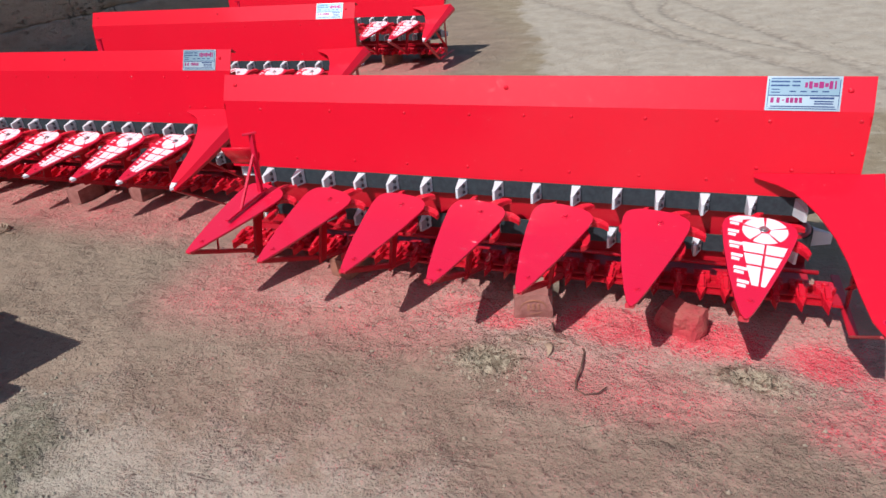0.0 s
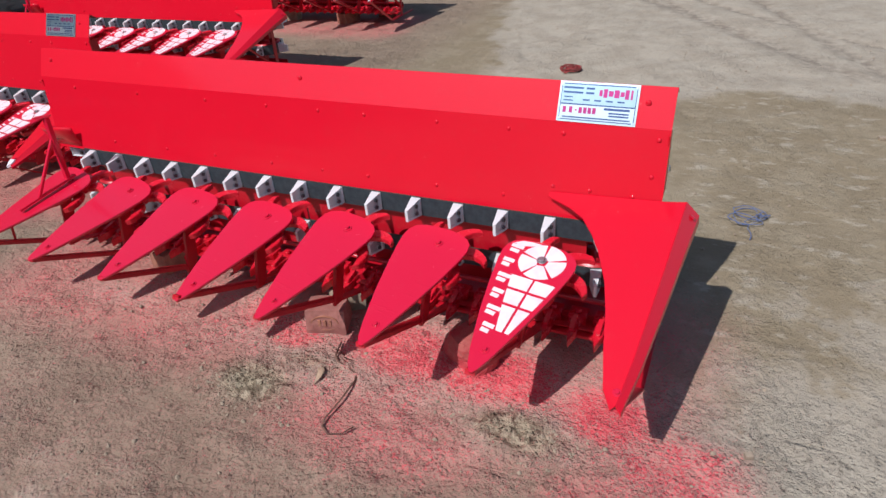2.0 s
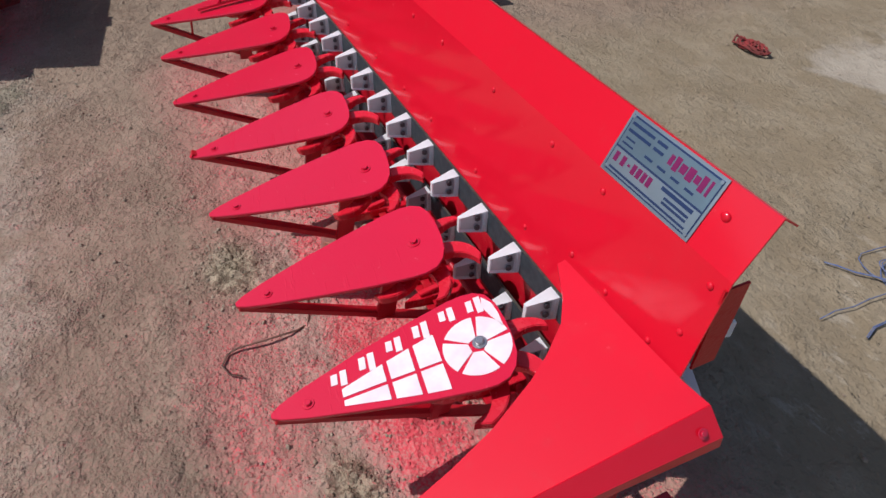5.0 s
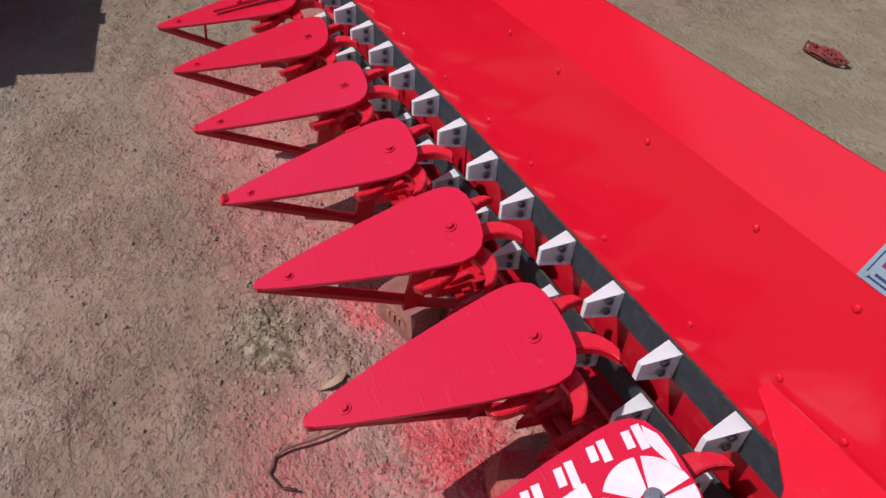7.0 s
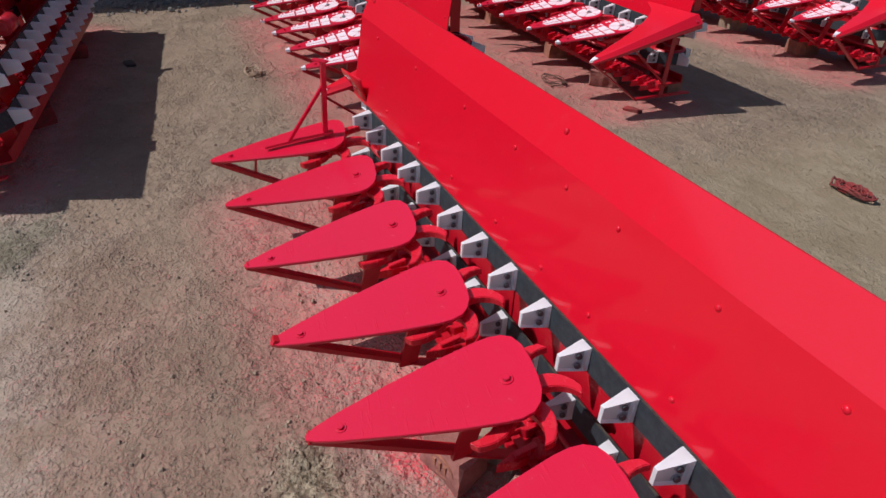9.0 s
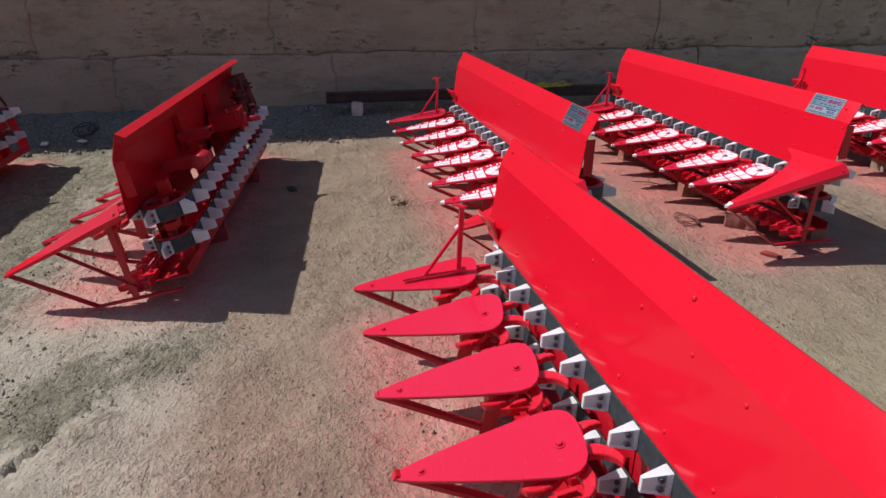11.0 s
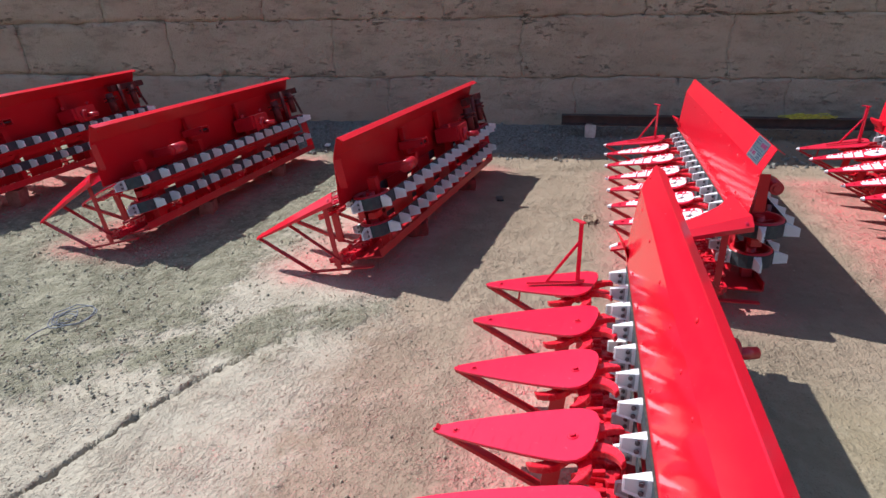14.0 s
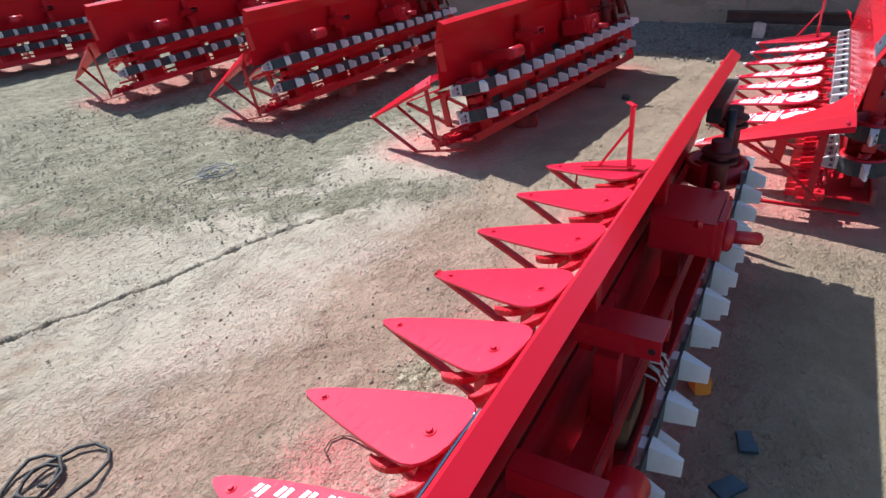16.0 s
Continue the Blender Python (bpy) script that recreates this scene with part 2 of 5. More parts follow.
    col = mix(nt, maths(nt, "MULTIPLY", remap(nt, maths(nt, "ADD", ash, maths(nt, "SUBTRACT", fine, 0.5)), 0.3, 0.8), 0.85), col, grey)
    col = mix(nt, maths(nt, "MULTIPLY", dots, 0.30), col, (0.115, 0.088, 0.068))
    col = mix(nt, maths(nt, "MULTIPLY", maths(nt, "MULTIPLY", rut, remap(nt, fine, 0.35, 0.60)), 0.55), col, (0.15, 0.115, 0.088))
    col = mix(nt, maths(nt, "MULTIPLY", remap(nt, grit, 0.54, 0.70), 0.17), col, (0.15, 0.12, 0.094))
    web = noise_tex(nt, co, 135.0, 3.0, 0.6)
    speck = maths(nt, "ADD", maths(nt, "MULTIPLY", maths(nt, "SUBTRACT", web, 0.5), 2.6), maths(nt, "MULTIPLY", maths(nt, "SUBTRACT", fine, 0.5), 0.9))
    speck = maths(nt, "ADD", speck, maths(nt, "MULTIPLY", maths(nt, "SUBTRACT", mid, 0.5), 0.9))
    heavy = remap(nt, maths(nt, "ADD", spray, maths(nt, "MULTIPLY", speck, 0.85)), 0.52, 1.15)
    haze = maths(nt, "MULTIPLY", remap(nt, maths(nt, "ADD", spray, maths(nt, "MULTIPLY", speck, 0.25)), 0.05, 0.95), 0.78)
    col = mix(nt, haze, col, (0.64, 0.20, 0.19))
    col = mix(nt, maths(nt, "MULTIPLY", heavy, 0.85), col, (0.70, 0.060, 0.085))
    nt.links.new(col, p.inputs["Base Color"])
    p.inputs["Roughness"].default_value = 0.92
    p.inputs["Specular IOR Level"].default_value = 0.2
    pits = maths(nt, "MULTIPLY", remap(nt, clod, 0.54, 0.70), remap(nt, fine, 0.42, 0.62))
    loose = remap(nt, noise_tex(nt, co, 5.5, 6.0, 0.66), 0.46, 0.60)
    chips = remap(nt, noise_tex(nt, mpf.outputs[0], 20.0, 7.0, 0.70), 0.47, 0.52)
    h = maths(nt, "ADD", maths(nt, "MULTIPLY", fine, 0.90), maths(nt, "MULTIPLY", grit, maths(nt, "ADD", 0.20, maths(nt, "MULTIPLY", loose, 0.20))))
    h = maths(nt, "ADD", h, maths(nt, "MULTIPLY", chips, 0.10))
    h = maths(nt, "ADD", h, maths(nt, "MULTIPLY", clod, maths(nt, "ADD", maths(nt, "ADD", 0.26, maths(nt, "MULTIPLY", loose, 0.60)), maths(nt, "MULTIPLY", maths(nt, "ADD", mm, clods, True), 1.3))))
    h = maths(nt, "ADD", h, maths(nt, "MULTIPLY", crumbs, maths(nt, "ADD", 0.22, maths(nt, "MULTIPLY", clods, 0.9))))
    h = maths(nt, "ADD", h, maths(nt, "MULTIPLY", mid, 1.1))
    h = maths(nt, "SUBTRACT", h, maths(nt, "MULTIPLY", pits, 0.55))
    h = maths(nt, "SUBTRACT", h, maths(nt, "MULTIPLY", maths(nt, "ADD", dots, scratch), 0.30))
    h = maths(nt, "SUBTRACT", h, maths(nt, "MULTIPLY", rut, 0.5))
    h = maths(nt, "ADD", h, maths(nt, "MULTIPLY", stones, 0.35))
    h = maths(nt, "MULTIPLY", h, maths(nt, "SUBTRACT", 1.0, maths(nt, "MULTIPLY", olive, 0.45)))
    worn = remap(nt, noise_tex(nt, co, 2.3, 5.0, 0.6), 0.34, 0.66)
    h = maths(nt, "MULTIPLY", h, maths(nt, "ADD", 0.55, maths(nt, "MULTIPLY", worn, 0.6)))
    bump(nt, p, h, 1.0, 0.0155)
    return m


def mud_material(name, light, dark, straw, joints=1.0):
    """Mud wall: plain brown silt with faint strata, and rows of pits along the joints of its lifts."""
    m, nt, p = mat_new(name)
    co = coords(nt)
    mp = N(nt, "ShaderNodeMapping", Scale=(1.0, 0.55, 1.7))
    nt.links.new(co, mp.inputs["Vector"])
    band, mid, fine = noise_tex(nt, mp.outputs[0], 1.6, 5.0), noise_tex(nt, co, 4.0, 6.0), noise_tex(nt, co, 45.0, 5.0, 0.65)
    pock, rub = noise_tex(nt, mp.outputs[0], 22.0, 5.0, 0.62), noise_tex(nt, mp.outputs[0], 5.5, 8.0, 0.7)
    split = nt.nodes.new("ShaderNodeSeparateXYZ")
    nt.links.new(co, split.inputs[0])
    lift = maths(nt, "DIVIDE", maths(nt, "SUBTRACT", split.outputs["Z"], 0.607), 0.585)
    near = maths(nt, "MULTIPLY", maths(nt, "PINGPONG", lift, 0.5), 2.0)
    near = maths(nt, "SUBTRACT", 1.0, remap(nt, near, 0.04, 0.62))
    col = mix(nt, remap(nt, band, 0.3, 0.7), light, dark)
    col = mix(nt, maths(nt, "MULTIPLY", remap(nt, mid, 0.5, 0.72), 0.35), col, straw)
    col = mix(nt, maths(nt, "MULTIPLY", remap(nt, fine, 0.54, 0.75), 0.35), col, tuple(c * 0.6 for c in dark))
    col = mix(nt, maths(nt, "MULTIPLY", remap(nt, rub, 0.47, 0.67), 0.56), col, tuple(c * 0.62 for c in dark))
    hole = maths(nt, "MULTIPLY", remap(nt, pock, 0.55, 0.67), maths(nt, "ADD", maths(nt, "MULTIPLY", maths(nt, "MULTIPLY", near, joints), remap(nt, mid, 0.42, 0.66)), maths(nt, "MULTIPLY", remap(nt, mid, 0.48, 0.66), 0.40)), True)
    col = mix(nt, maths(nt, "MULTIPLY", hole, 0.45), col, tuple(c * 0.38 for c in dark))
    info = nt.nodes.new("ShaderNodeObjectInfo")
    col = mix(nt, maths(nt, "MULTIPLY", info.outputs["Random"], 0.10), col, tuple(c * 0.8 for c in dark))
    nt.links.new(col, p.inputs["Base Color"])
    p.inputs["Roughness"].default_value = 0.95
    p.inputs["Specular IOR Level"].default_value = 0.15
    relief = maths(nt, "ADD", maths(nt, "MULTIPLY", fine, 0.7), maths(nt, "MULTIPLY", mid, 1.5))
    bump(nt, p, maths(nt, "SUBTRACT", relief, maths(nt, "MULTIPLY", hole, 1.2)), 1.0, 0.03)
    return m


GROUND = ground_material()
MUD = mud_material("mud_wall", (0.425, 0.330, 0.240), (0.342, 0.262, 0.190), (0.49, 0.39, 0.285))
MUD_PLINTH = mud_material("mud_plaster_plinth", (0.415, 0.325, 0.245), (0.350, 0.272, 0.205), (0.45, 0.36, 0.275), 0.4)


# ---- building helpers ----
def box(bm, c, s, m=None, mi=0):
    """A box of size s at c, turned by the matrix m about its middle."""
    r = bmesh.ops.create_cube(bm, size=1.0)
    bmesh.ops.transform(bm, matrix=Matrix.Translation(c) @ (m or Matrix()) @ Matrix.Diagonal((*s, 1)), verts=r["verts"])
    for f in {f for v in r["verts"] for f in v.link_faces}:
        f.material_index = mi
    return r["verts"]


def cyl(bm, a, b, r, seg=12, r2=None, mi=0):
    a, b = Vector(a), Vector(b)
    g = bmesh.ops.create_cone(bm, cap_ends=True, segments=seg, radius1=r, radius2=r if r2 is None else r2, depth=(b - a).length)
    bmesh.ops.transform(bm, matrix=Matrix.Translation((a + b) / 2) @ (b - a).to_track_quat("Z", "Y").to_matrix().to_4x4(), verts=g["verts"])
    for f in {f for v in g["verts"] for f in v.link_faces}:
        f.material_index = mi
        f.smooth = len(f.verts) == 4
    return g["verts"]


def bar(bm, a, b, w, h, up=(0, 0, 1), mi=0):
    """A flat bar from a to b, w across and h along up."""
    a, b, up = Vector(a), Vector(b), Vector(up)
    z = (b - a).normalized()
    x = up.cross(z).normalized()
    y = z.cross(x)
    m = Matrix((x, y, z)).transposed().to_4x4()
    return box(bm, (a + b) / 2, (w, h, (b - a).length), m, mi)


def slab(bm, pts, down, mi=0, smooth=False):
    """A solid from the outline pts (3D, anticlockwise from above), pushed down by the vector."""
    down = Vector(down)
    top = [bm.verts.new(p) for p in pts]
    low = [bm.verts.new(Vector(p) + down) for p in pts]
    fs = [bm.faces.new(top), bm.faces.new(low[::-1])]
    n = len(pts)
    for i in range(n):
        f = bm.faces.new((top[i], low[i], low[(i + 1) % n], top[(i + 1) % n]))
        f.smooth = smooth
        fs.append(f)
    for f in fs:
        f.material_index = mi
    return fs


def sheet(bm, rows, thick, mi=0, smooth=False, back=None):
    """A closed skin over rows of points: the face, a back set off by thick along the normal, and the rim. back: material of the back."""
    P = [[Vector(p) for p in r] for r in rows]
    nr, nc = len(P), len(P[0])
    lo = []
    for i in range(nr):
        r = []
        for j in range(nc):
            du = P[i][min(j + 1, nc - 1)] - P[i][max(j - 1, 0)]
            dv = P[min(i + 1, nr - 1)][j] - P[max(i - 1, 0)][j]
            r.append(P[i][j] - thick * du.cross(dv).normalized())
        lo.append(r)
    top = [[bm.verts.new(p) for p in r] for r in P]
    low = [[bm.verts.new(p) for p in r] for r in lo]
    for i in range(nr - 1):
        for j in range(nc - 1):
            for g, m, flip in ((top, mi, False), (low, mi if back is None else back, True)):
                q = (g[i][j], g[i][j + 1], g[i + 1][j + 1], g[i + 1][j])
                f = bm.faces.new(q[::-1] if flip else q)
                f.material_index, f.smooth = m, smooth
    rim = lambda g: g[0] + [r[-1] for r in g[1:]] + g[-1][-2::-1] + [r[0] for r in g[-2:0:-1]]
    a, b = rim(top), rim(low)
    for k in range(len(a)):
        f = bm.faces.new((a[k], b[k], b[(k + 1) % len(a)], a[(k + 1) % len(a)]))
        f.material_index = mi


def tube(bm, pts, r, seg=6, mi=0):
    """A round cord along pts."""
    pts = [Vector(p) for p in pts]
    rings = []
    for i, p in enumerate(pts):
        d = (pts[min(i + 1, len(pts) - 1)] - pts[max(i - 1, 0)]).normalized()
        x = d.orthogonal().normalized() if abs(d.z) > 0.95 else d.cross(Vector((0, 0, 1))).normalized()
        y = d.cross(x)
        rings.append([bm.verts.new(p + r * (math.cos(a) * x + math.sin(a) * y)) for a in (2 * math.pi * k / seg for k in range(seg))])
    for a, b in zip(rings, rings[1:]):
        for k in range(seg):
            f = bm.faces.new((a[k], a[(k + 1) % seg], b[(k + 1) % seg], b[k]))
            f.smooth, f.material_index = True, mi
    bm.faces.new(rings[0][::-1])
    bm.faces.new(rings[-1])


def mesh_of(name, bm, mats, bevel=0.0):
    if bevel:
        bmesh.ops.bevel(bm, geom=[e for e in bm.edges if e.is_manifold and e.calc_face_angle(0) > 0.6], offset=bevel, segments=2, affect="EDGES", clamp_overlap=True)
    bmesh.ops.recalc_face_normals(bm, faces=bm.faces)
    me = bpy.data.meshes.new(name)
    bm.to_mesh(me)
    bm.free()
    for m in mats if isinstance(mats, (list, tuple)) else (mats,):
        me.materials.append(m)
    return me


def part(name, data, mats=None, parent=None, label="", at=None, bevel=0.0):
    """Links a bmesh (or a finished mesh) as one mesh object under a thing or a part."""
    me = data if isinstance(data, bpy.types.Mesh) else mesh_of(name, data, mats, bevel)
    ob = new(name, me)
    if parent:
        ob.parent = parent
    if at is not None:
        ob.matrix_basis = at
    if label:
        tagged(ob, label)
    return ob


T = Matrix.Translation


# ---- reaper: one windrower attachment ----
DIVIDERS = [(1, -15.0), (2, -13.5), (3, -9.5), (4, -9.0), (5, -11.0), (6, -7.5), (7, -8.5)]
PITCH = 0.305
RIGHT = [(-0.393, 0.004), (-0.375, 0.014), (-0.33, 0.028), (-0.22, 0.055), (-0.11, 0.079), (-0.03, 0.092), (0.0, 0.094), (0.025, 0.088), (0.043, 0.071), (0.055, 0.045), (0.060, 0.012)]
LEFT = [(0.061, -0.035), (0.057, -0.075), (0.045, -0.102), (0.025, -0.115), (0.0, -0.118), (-0.03, -0.115), (-0.11, -0.098), (-0.22, -0.070), (-0.33, -0.035), (-0.375, -0.017), (-0.393, -0.004)]
BOLT_Z = {1: 0.376, 2: 0.377, 3: 0.377, 4: 0.371, 5: 0.379, 6: 0.383, 7: 0.385}
SLOPE = Matrix.Rotation(math.atan(0.2), 4, "X")


def edge_at(side, v):
    pts = sorted(side)
    for (a, wa), (b, wb) in zip(pts, pts[1:]):
        if a <= v <= b:
            return wa + (wb - wa) * (v - a) / (b - a)
    return 0.0


def divider_plate():
    bm = bmesh.new()
    slab(bm, [(u, v, 0) for v, u in RIGHT + LEFT], (0, 0, -0.010), smooth=True)
    me = mesh_of("divider_plate", bm, RED_PLATE, 0.0025)
    return me


def plate_bolt(r=0.0085, h=0.008, mat=None):
    bm = bmesh.new()
    cyl(bm, (0, 0, 0), (0, 0, 0.002), r * 1.7, 16)
    cyl(bm, (0, 0, 0.002), (0, 0, h), r, 6)
    return mesh_of("bolt", bm, mat or RED_PLATE, 0.0008)


def divider_strut():
    """The flat runner bar from the tip down to the cutter bar, its upright and the small gusset."""
    bm = bmesh.new()
    bar(bm, (-0.058, -0.376, 0.298), (-0.050, -0.055, 0.138), 0.026, 0.015, (0, 0.5, 1))
    bar(bm, (-0.050, -0.060, 0.136), (-0.01, 0.10, 0.098), 0.028, 0.007)
    return mesh_of("runner_bar", bm, RED_FRAME, 0.0015)


def divider_post():
    bm = bmesh.new()
    bar(bm, (-0.045, -0.060, 0.128), (-0.012, -0.035, 0.355), 0.012, 0.046, (0, 1, 0))
    return mesh_of("post", bm, RED_FRAME, 0.0012)


def divider_prop():
    bm = bmesh.new()
    bar(bm, (-0.054, -0.245, 0.232), (-0.045, -0.235, 0.318), 0.006, 0.008, (0, 1, 0))
    return mesh_of("prop", bm, RED_FRAME, 0.0012)


def star_axle():
    bm = bmesh.new()
    cyl(bm, (0, 0, 0.30), (0, 0, 0.362), 0.013, 12)
    return mesh_of("axle", bm, RED_FRAME)


def star_wheel():
    """A wheel of six swept fingers, cut from one plate, on a hub."""
    bm = bmesh.new()
    n, out = 6, []
    for k in range(n):
        a0 = 2 * math.pi * k / n
        left, right = [], []
        for s in range(9):
            u = s / 8
            r = 0.046 + 0.090 * u
            a = a0 - 0.40 * u * u
            w = 0.0180 * (1 - 0.42 * u ** 3)
            c, d = Vector((r * math.cos(a), r * math.sin(a), 0)), Vector((-math.sin(a), math.cos(a), 0))
            left.append(c + d * w)
            right.append(c - d * w)
        out += right + left[::-1]
    slab(bm, [p + Vector((0, 0, 0.010)) for p in out], (0, 0, -0.020))
    cyl(bm, (0, 0, -0.02), (0, 0, 0.02), 0.03, 16)
    return mesh_of("star_wheel", bm, RED_STAR, 0.0018)


def poly_flat(bm, pts, z, mi=0):
    """A thin film of paint over the outline pts."""
    turn = sum(a[0] * b[1] - b[0] * a[1] for a, b in zip(pts, pts[1:] + pts[:1]))
    slab(bm, [(x, y, z) for x, y in (pts if turn > 0 else pts[::-1])], (0, 0, -0.0016), mi)


def stencil_meshes(thin=False):
    """White sprayed stencil, piece by piece: a spoked wheel round the bolt, window panes below it, a column of plain bars in six pairs, a corner patch. thin: with narrow lines between the pieces."""
    out, z = [], 0.0012
    spoke, margin, far_wheel = (0.055, 0.011, 0.068) if thin else (0.07, 0.012, 0.064)

    def piece(name, *polys):
        bm = bmesh.new()
        for pts in polys:
            poly_flat(bm, pts, z)
        out.append(mesh_of(name, bm, WHITE))

    for k in range(5):
        a, b = 2 * math.pi * k / 5 + 0.42 + spoke, 2 * math.pi * (k + 1) / 5 + 0.42 - spoke
        arc = [a + (b - a) * i / 8 for i in range(9)]
        piece("stencil_segment", [(0.004 + far_wheel * math.cos(t), -0.006 + far_wheel * math.sin(t)) for t in arc] + [(0.004 + 0.017 * math.cos(t), -0.006 + 0.017 * math.sin(t)) for t in (b, a)])
    mid = lambda v: edge_at(LEFT, v) + (min(0.050, 0.4 * (edge_at(RIGHT, v) - edge_at(LEFT, v))) if thin else 0.054)
    rows = ((-0.081, -0.128, 0.007), (-0.137, -0.188, 0.007), (-0.197, -0.290, 0.007)) if thin else ((-0.076, -0.118, 0.006), (-0.127, -0.172, 0.007), (-0.181, -0.262, 0.007))
    for v0, v1, gap in rows:
        cut = lambda v: 0.5 * (mid(v) + edge_at(RIGHT, v) - margin) + 0.003
        piece("stencil_pane", [(mid(v0), v0), (mid(v1), v1), (cut(v1) - gap / 2, v1), (cut(v0) - gap / 2, v0)])
        piece("stencil_pane", [(cut(v0) + gap / 2, v0), (cut(v1) + gap / 2, v1), (edge_at(RIGHT, v1) - margin, v1), (edge_at(RIGHT, v0) - margin, v0)])
    for i in range(6):
        v = 0.016 - 0.056 * i
        u = edge_at(LEFT, v) + 0.014
        w = min(0.038, 0.6 * (edge_at(RIGHT, v) - edge_at(LEFT, v))) * (1.0 if i % 2 == 0 else 0.85) * (0.72 if thin else 1.0)
        e = 0.0055 if thin else 0.0062
        piece("stencil_bar", [(u, v + 0.017), (u, v + 0.017 - 2 * e), (u + w, v + 0.015 - 2 * e), (u + w, v + 0.015)])
        piece("stencil_bar", [(u + 0.1 * w, v - 0.013 + 2 * e), (u + 0.1 * w, v - 0.013), (u + 0.8 * w, v - 0.015), (u + 0.8 * w, v - 0.015 + 2 * e)])
    piece("stencil_patch", [(-0.098, 0.036), (-0.075, 0.030), (-0.05, 0.038), (-0.015, 0.053), (-0.05, 0.054), (-0.078, 0.050)])
    return out


def white_tip():
    bm = bmesh.new()
    pts = [(u + 0.001, v, 0.0015) for v, u in RIGHT[:2]] + [(edge_at(RIGHT, -0.371), -0.371, 0.0015), (edge_at(LEFT, -0.371), -0.371, 0.0015)] + [(u - 0.001, v, 0.0015) for v, u in LEFT[-2:]]
    slab(bm, pts, (0, 0, -0.0125))
    return mesh_of("painted_tip", bm, WHITE, 0.001)


def lug_mesh(clip):
    """A belt paddle: a solid plastic wedge, broad at the belt, with a shallow pocket and two bolts in its leading face. Outward is -y. clip: with its plate inside the belt."""
    bm = bmesh.new()
    ring = lambda y, xa, xb, za, zb: [bm.verts.new(p) for p in ((xb, y, za), (xb, y, zb), (xa, y, zb), (xa, y, za))]
    rings = [ring(0.003, -0.024, 0.009, -0.030, 0.031), ring(-0.008, -0.023, 0.007, -0.029, 0.029), ring(-0.062, -0.018, -0.009, -0.024, 0.015)]
    face = []
    for a, b in zip(rings, rings[1:]):
        for k in range(4):
            f = bm.faces.new((a[k], a[(k + 1) % 4], b[(k + 1) % 4], b[k]))
            if k == 0:
                face.append(f)
    bm.faces.new(rings[0])
    bm.faces.new(rings[-1][::-1])
    bmesh.ops.recalc_face_normals(bm, faces=bm.faces)
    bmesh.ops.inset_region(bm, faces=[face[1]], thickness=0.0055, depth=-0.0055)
    # pocket floor takes the plastic with shade in its colour
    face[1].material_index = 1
    for z in (0.011, -0.014):
        cyl(bm, (-0.0060, -0.020, z), (0.0045, -0.023, z), 0.0066, 6, mi=2)
        cyl(bm, (-0.0060, -0.020, z), (-0.0005, -0.021, z), 0.0090, 12, mi=1)
    if clip:
        box(bm, (-0.008, 0.0125, -0.001), (0.030, 0.015, 0.050), None, 0)
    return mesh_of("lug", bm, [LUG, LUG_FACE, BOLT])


def guard_finger():
    """A cutter-bar guard: a pointed, humped finger on its foot."""
    bm = bmesh.new()
    pts = [(0.022, 0.09, 0), (0.022, 0.045, 0), (0.012, 0.035, 0), (0.011, -0.01, 0), (0.0, -0.05, 0), (-0.011, -0.01, 0), (-0.012, 0.035, 0), (-0.022, 0.045, 0), (-0.022, 0.09, 0)]
    slab(bm, [(x, y, 0.014 - 0.1 * max(0, -y)) for x, y, _ in pts], (0, 0, -0.02))
    cyl(bm, (0, 0.066, 0.012), (0, 0.066, 0.022), 0.009, 6)
    box(bm, (0, 0.012, 0.017), (0.012, 0.05, 0.012), Matrix.Rotation(0.15, 4, "X"))
    bmesh.ops.scale(bm, vec=(1.25, 1.12, 1.45), verts=bm.verts)
    return mesh_of("guard_finger", bm, RED_STAR, 0.0015)


def rivet_mesh():
    bm = bmesh.new()
    g = bmesh.ops.create_uvsphere(bm, u_segments=10, v_segments=6, radius=0.0065)
    bmesh.ops.scale(bm, vec=(1, 0.6, 1), verts=g["verts"])
    for f in bm.faces:
        f.smooth = True
    return mesh_of("rivet", bm, RED)


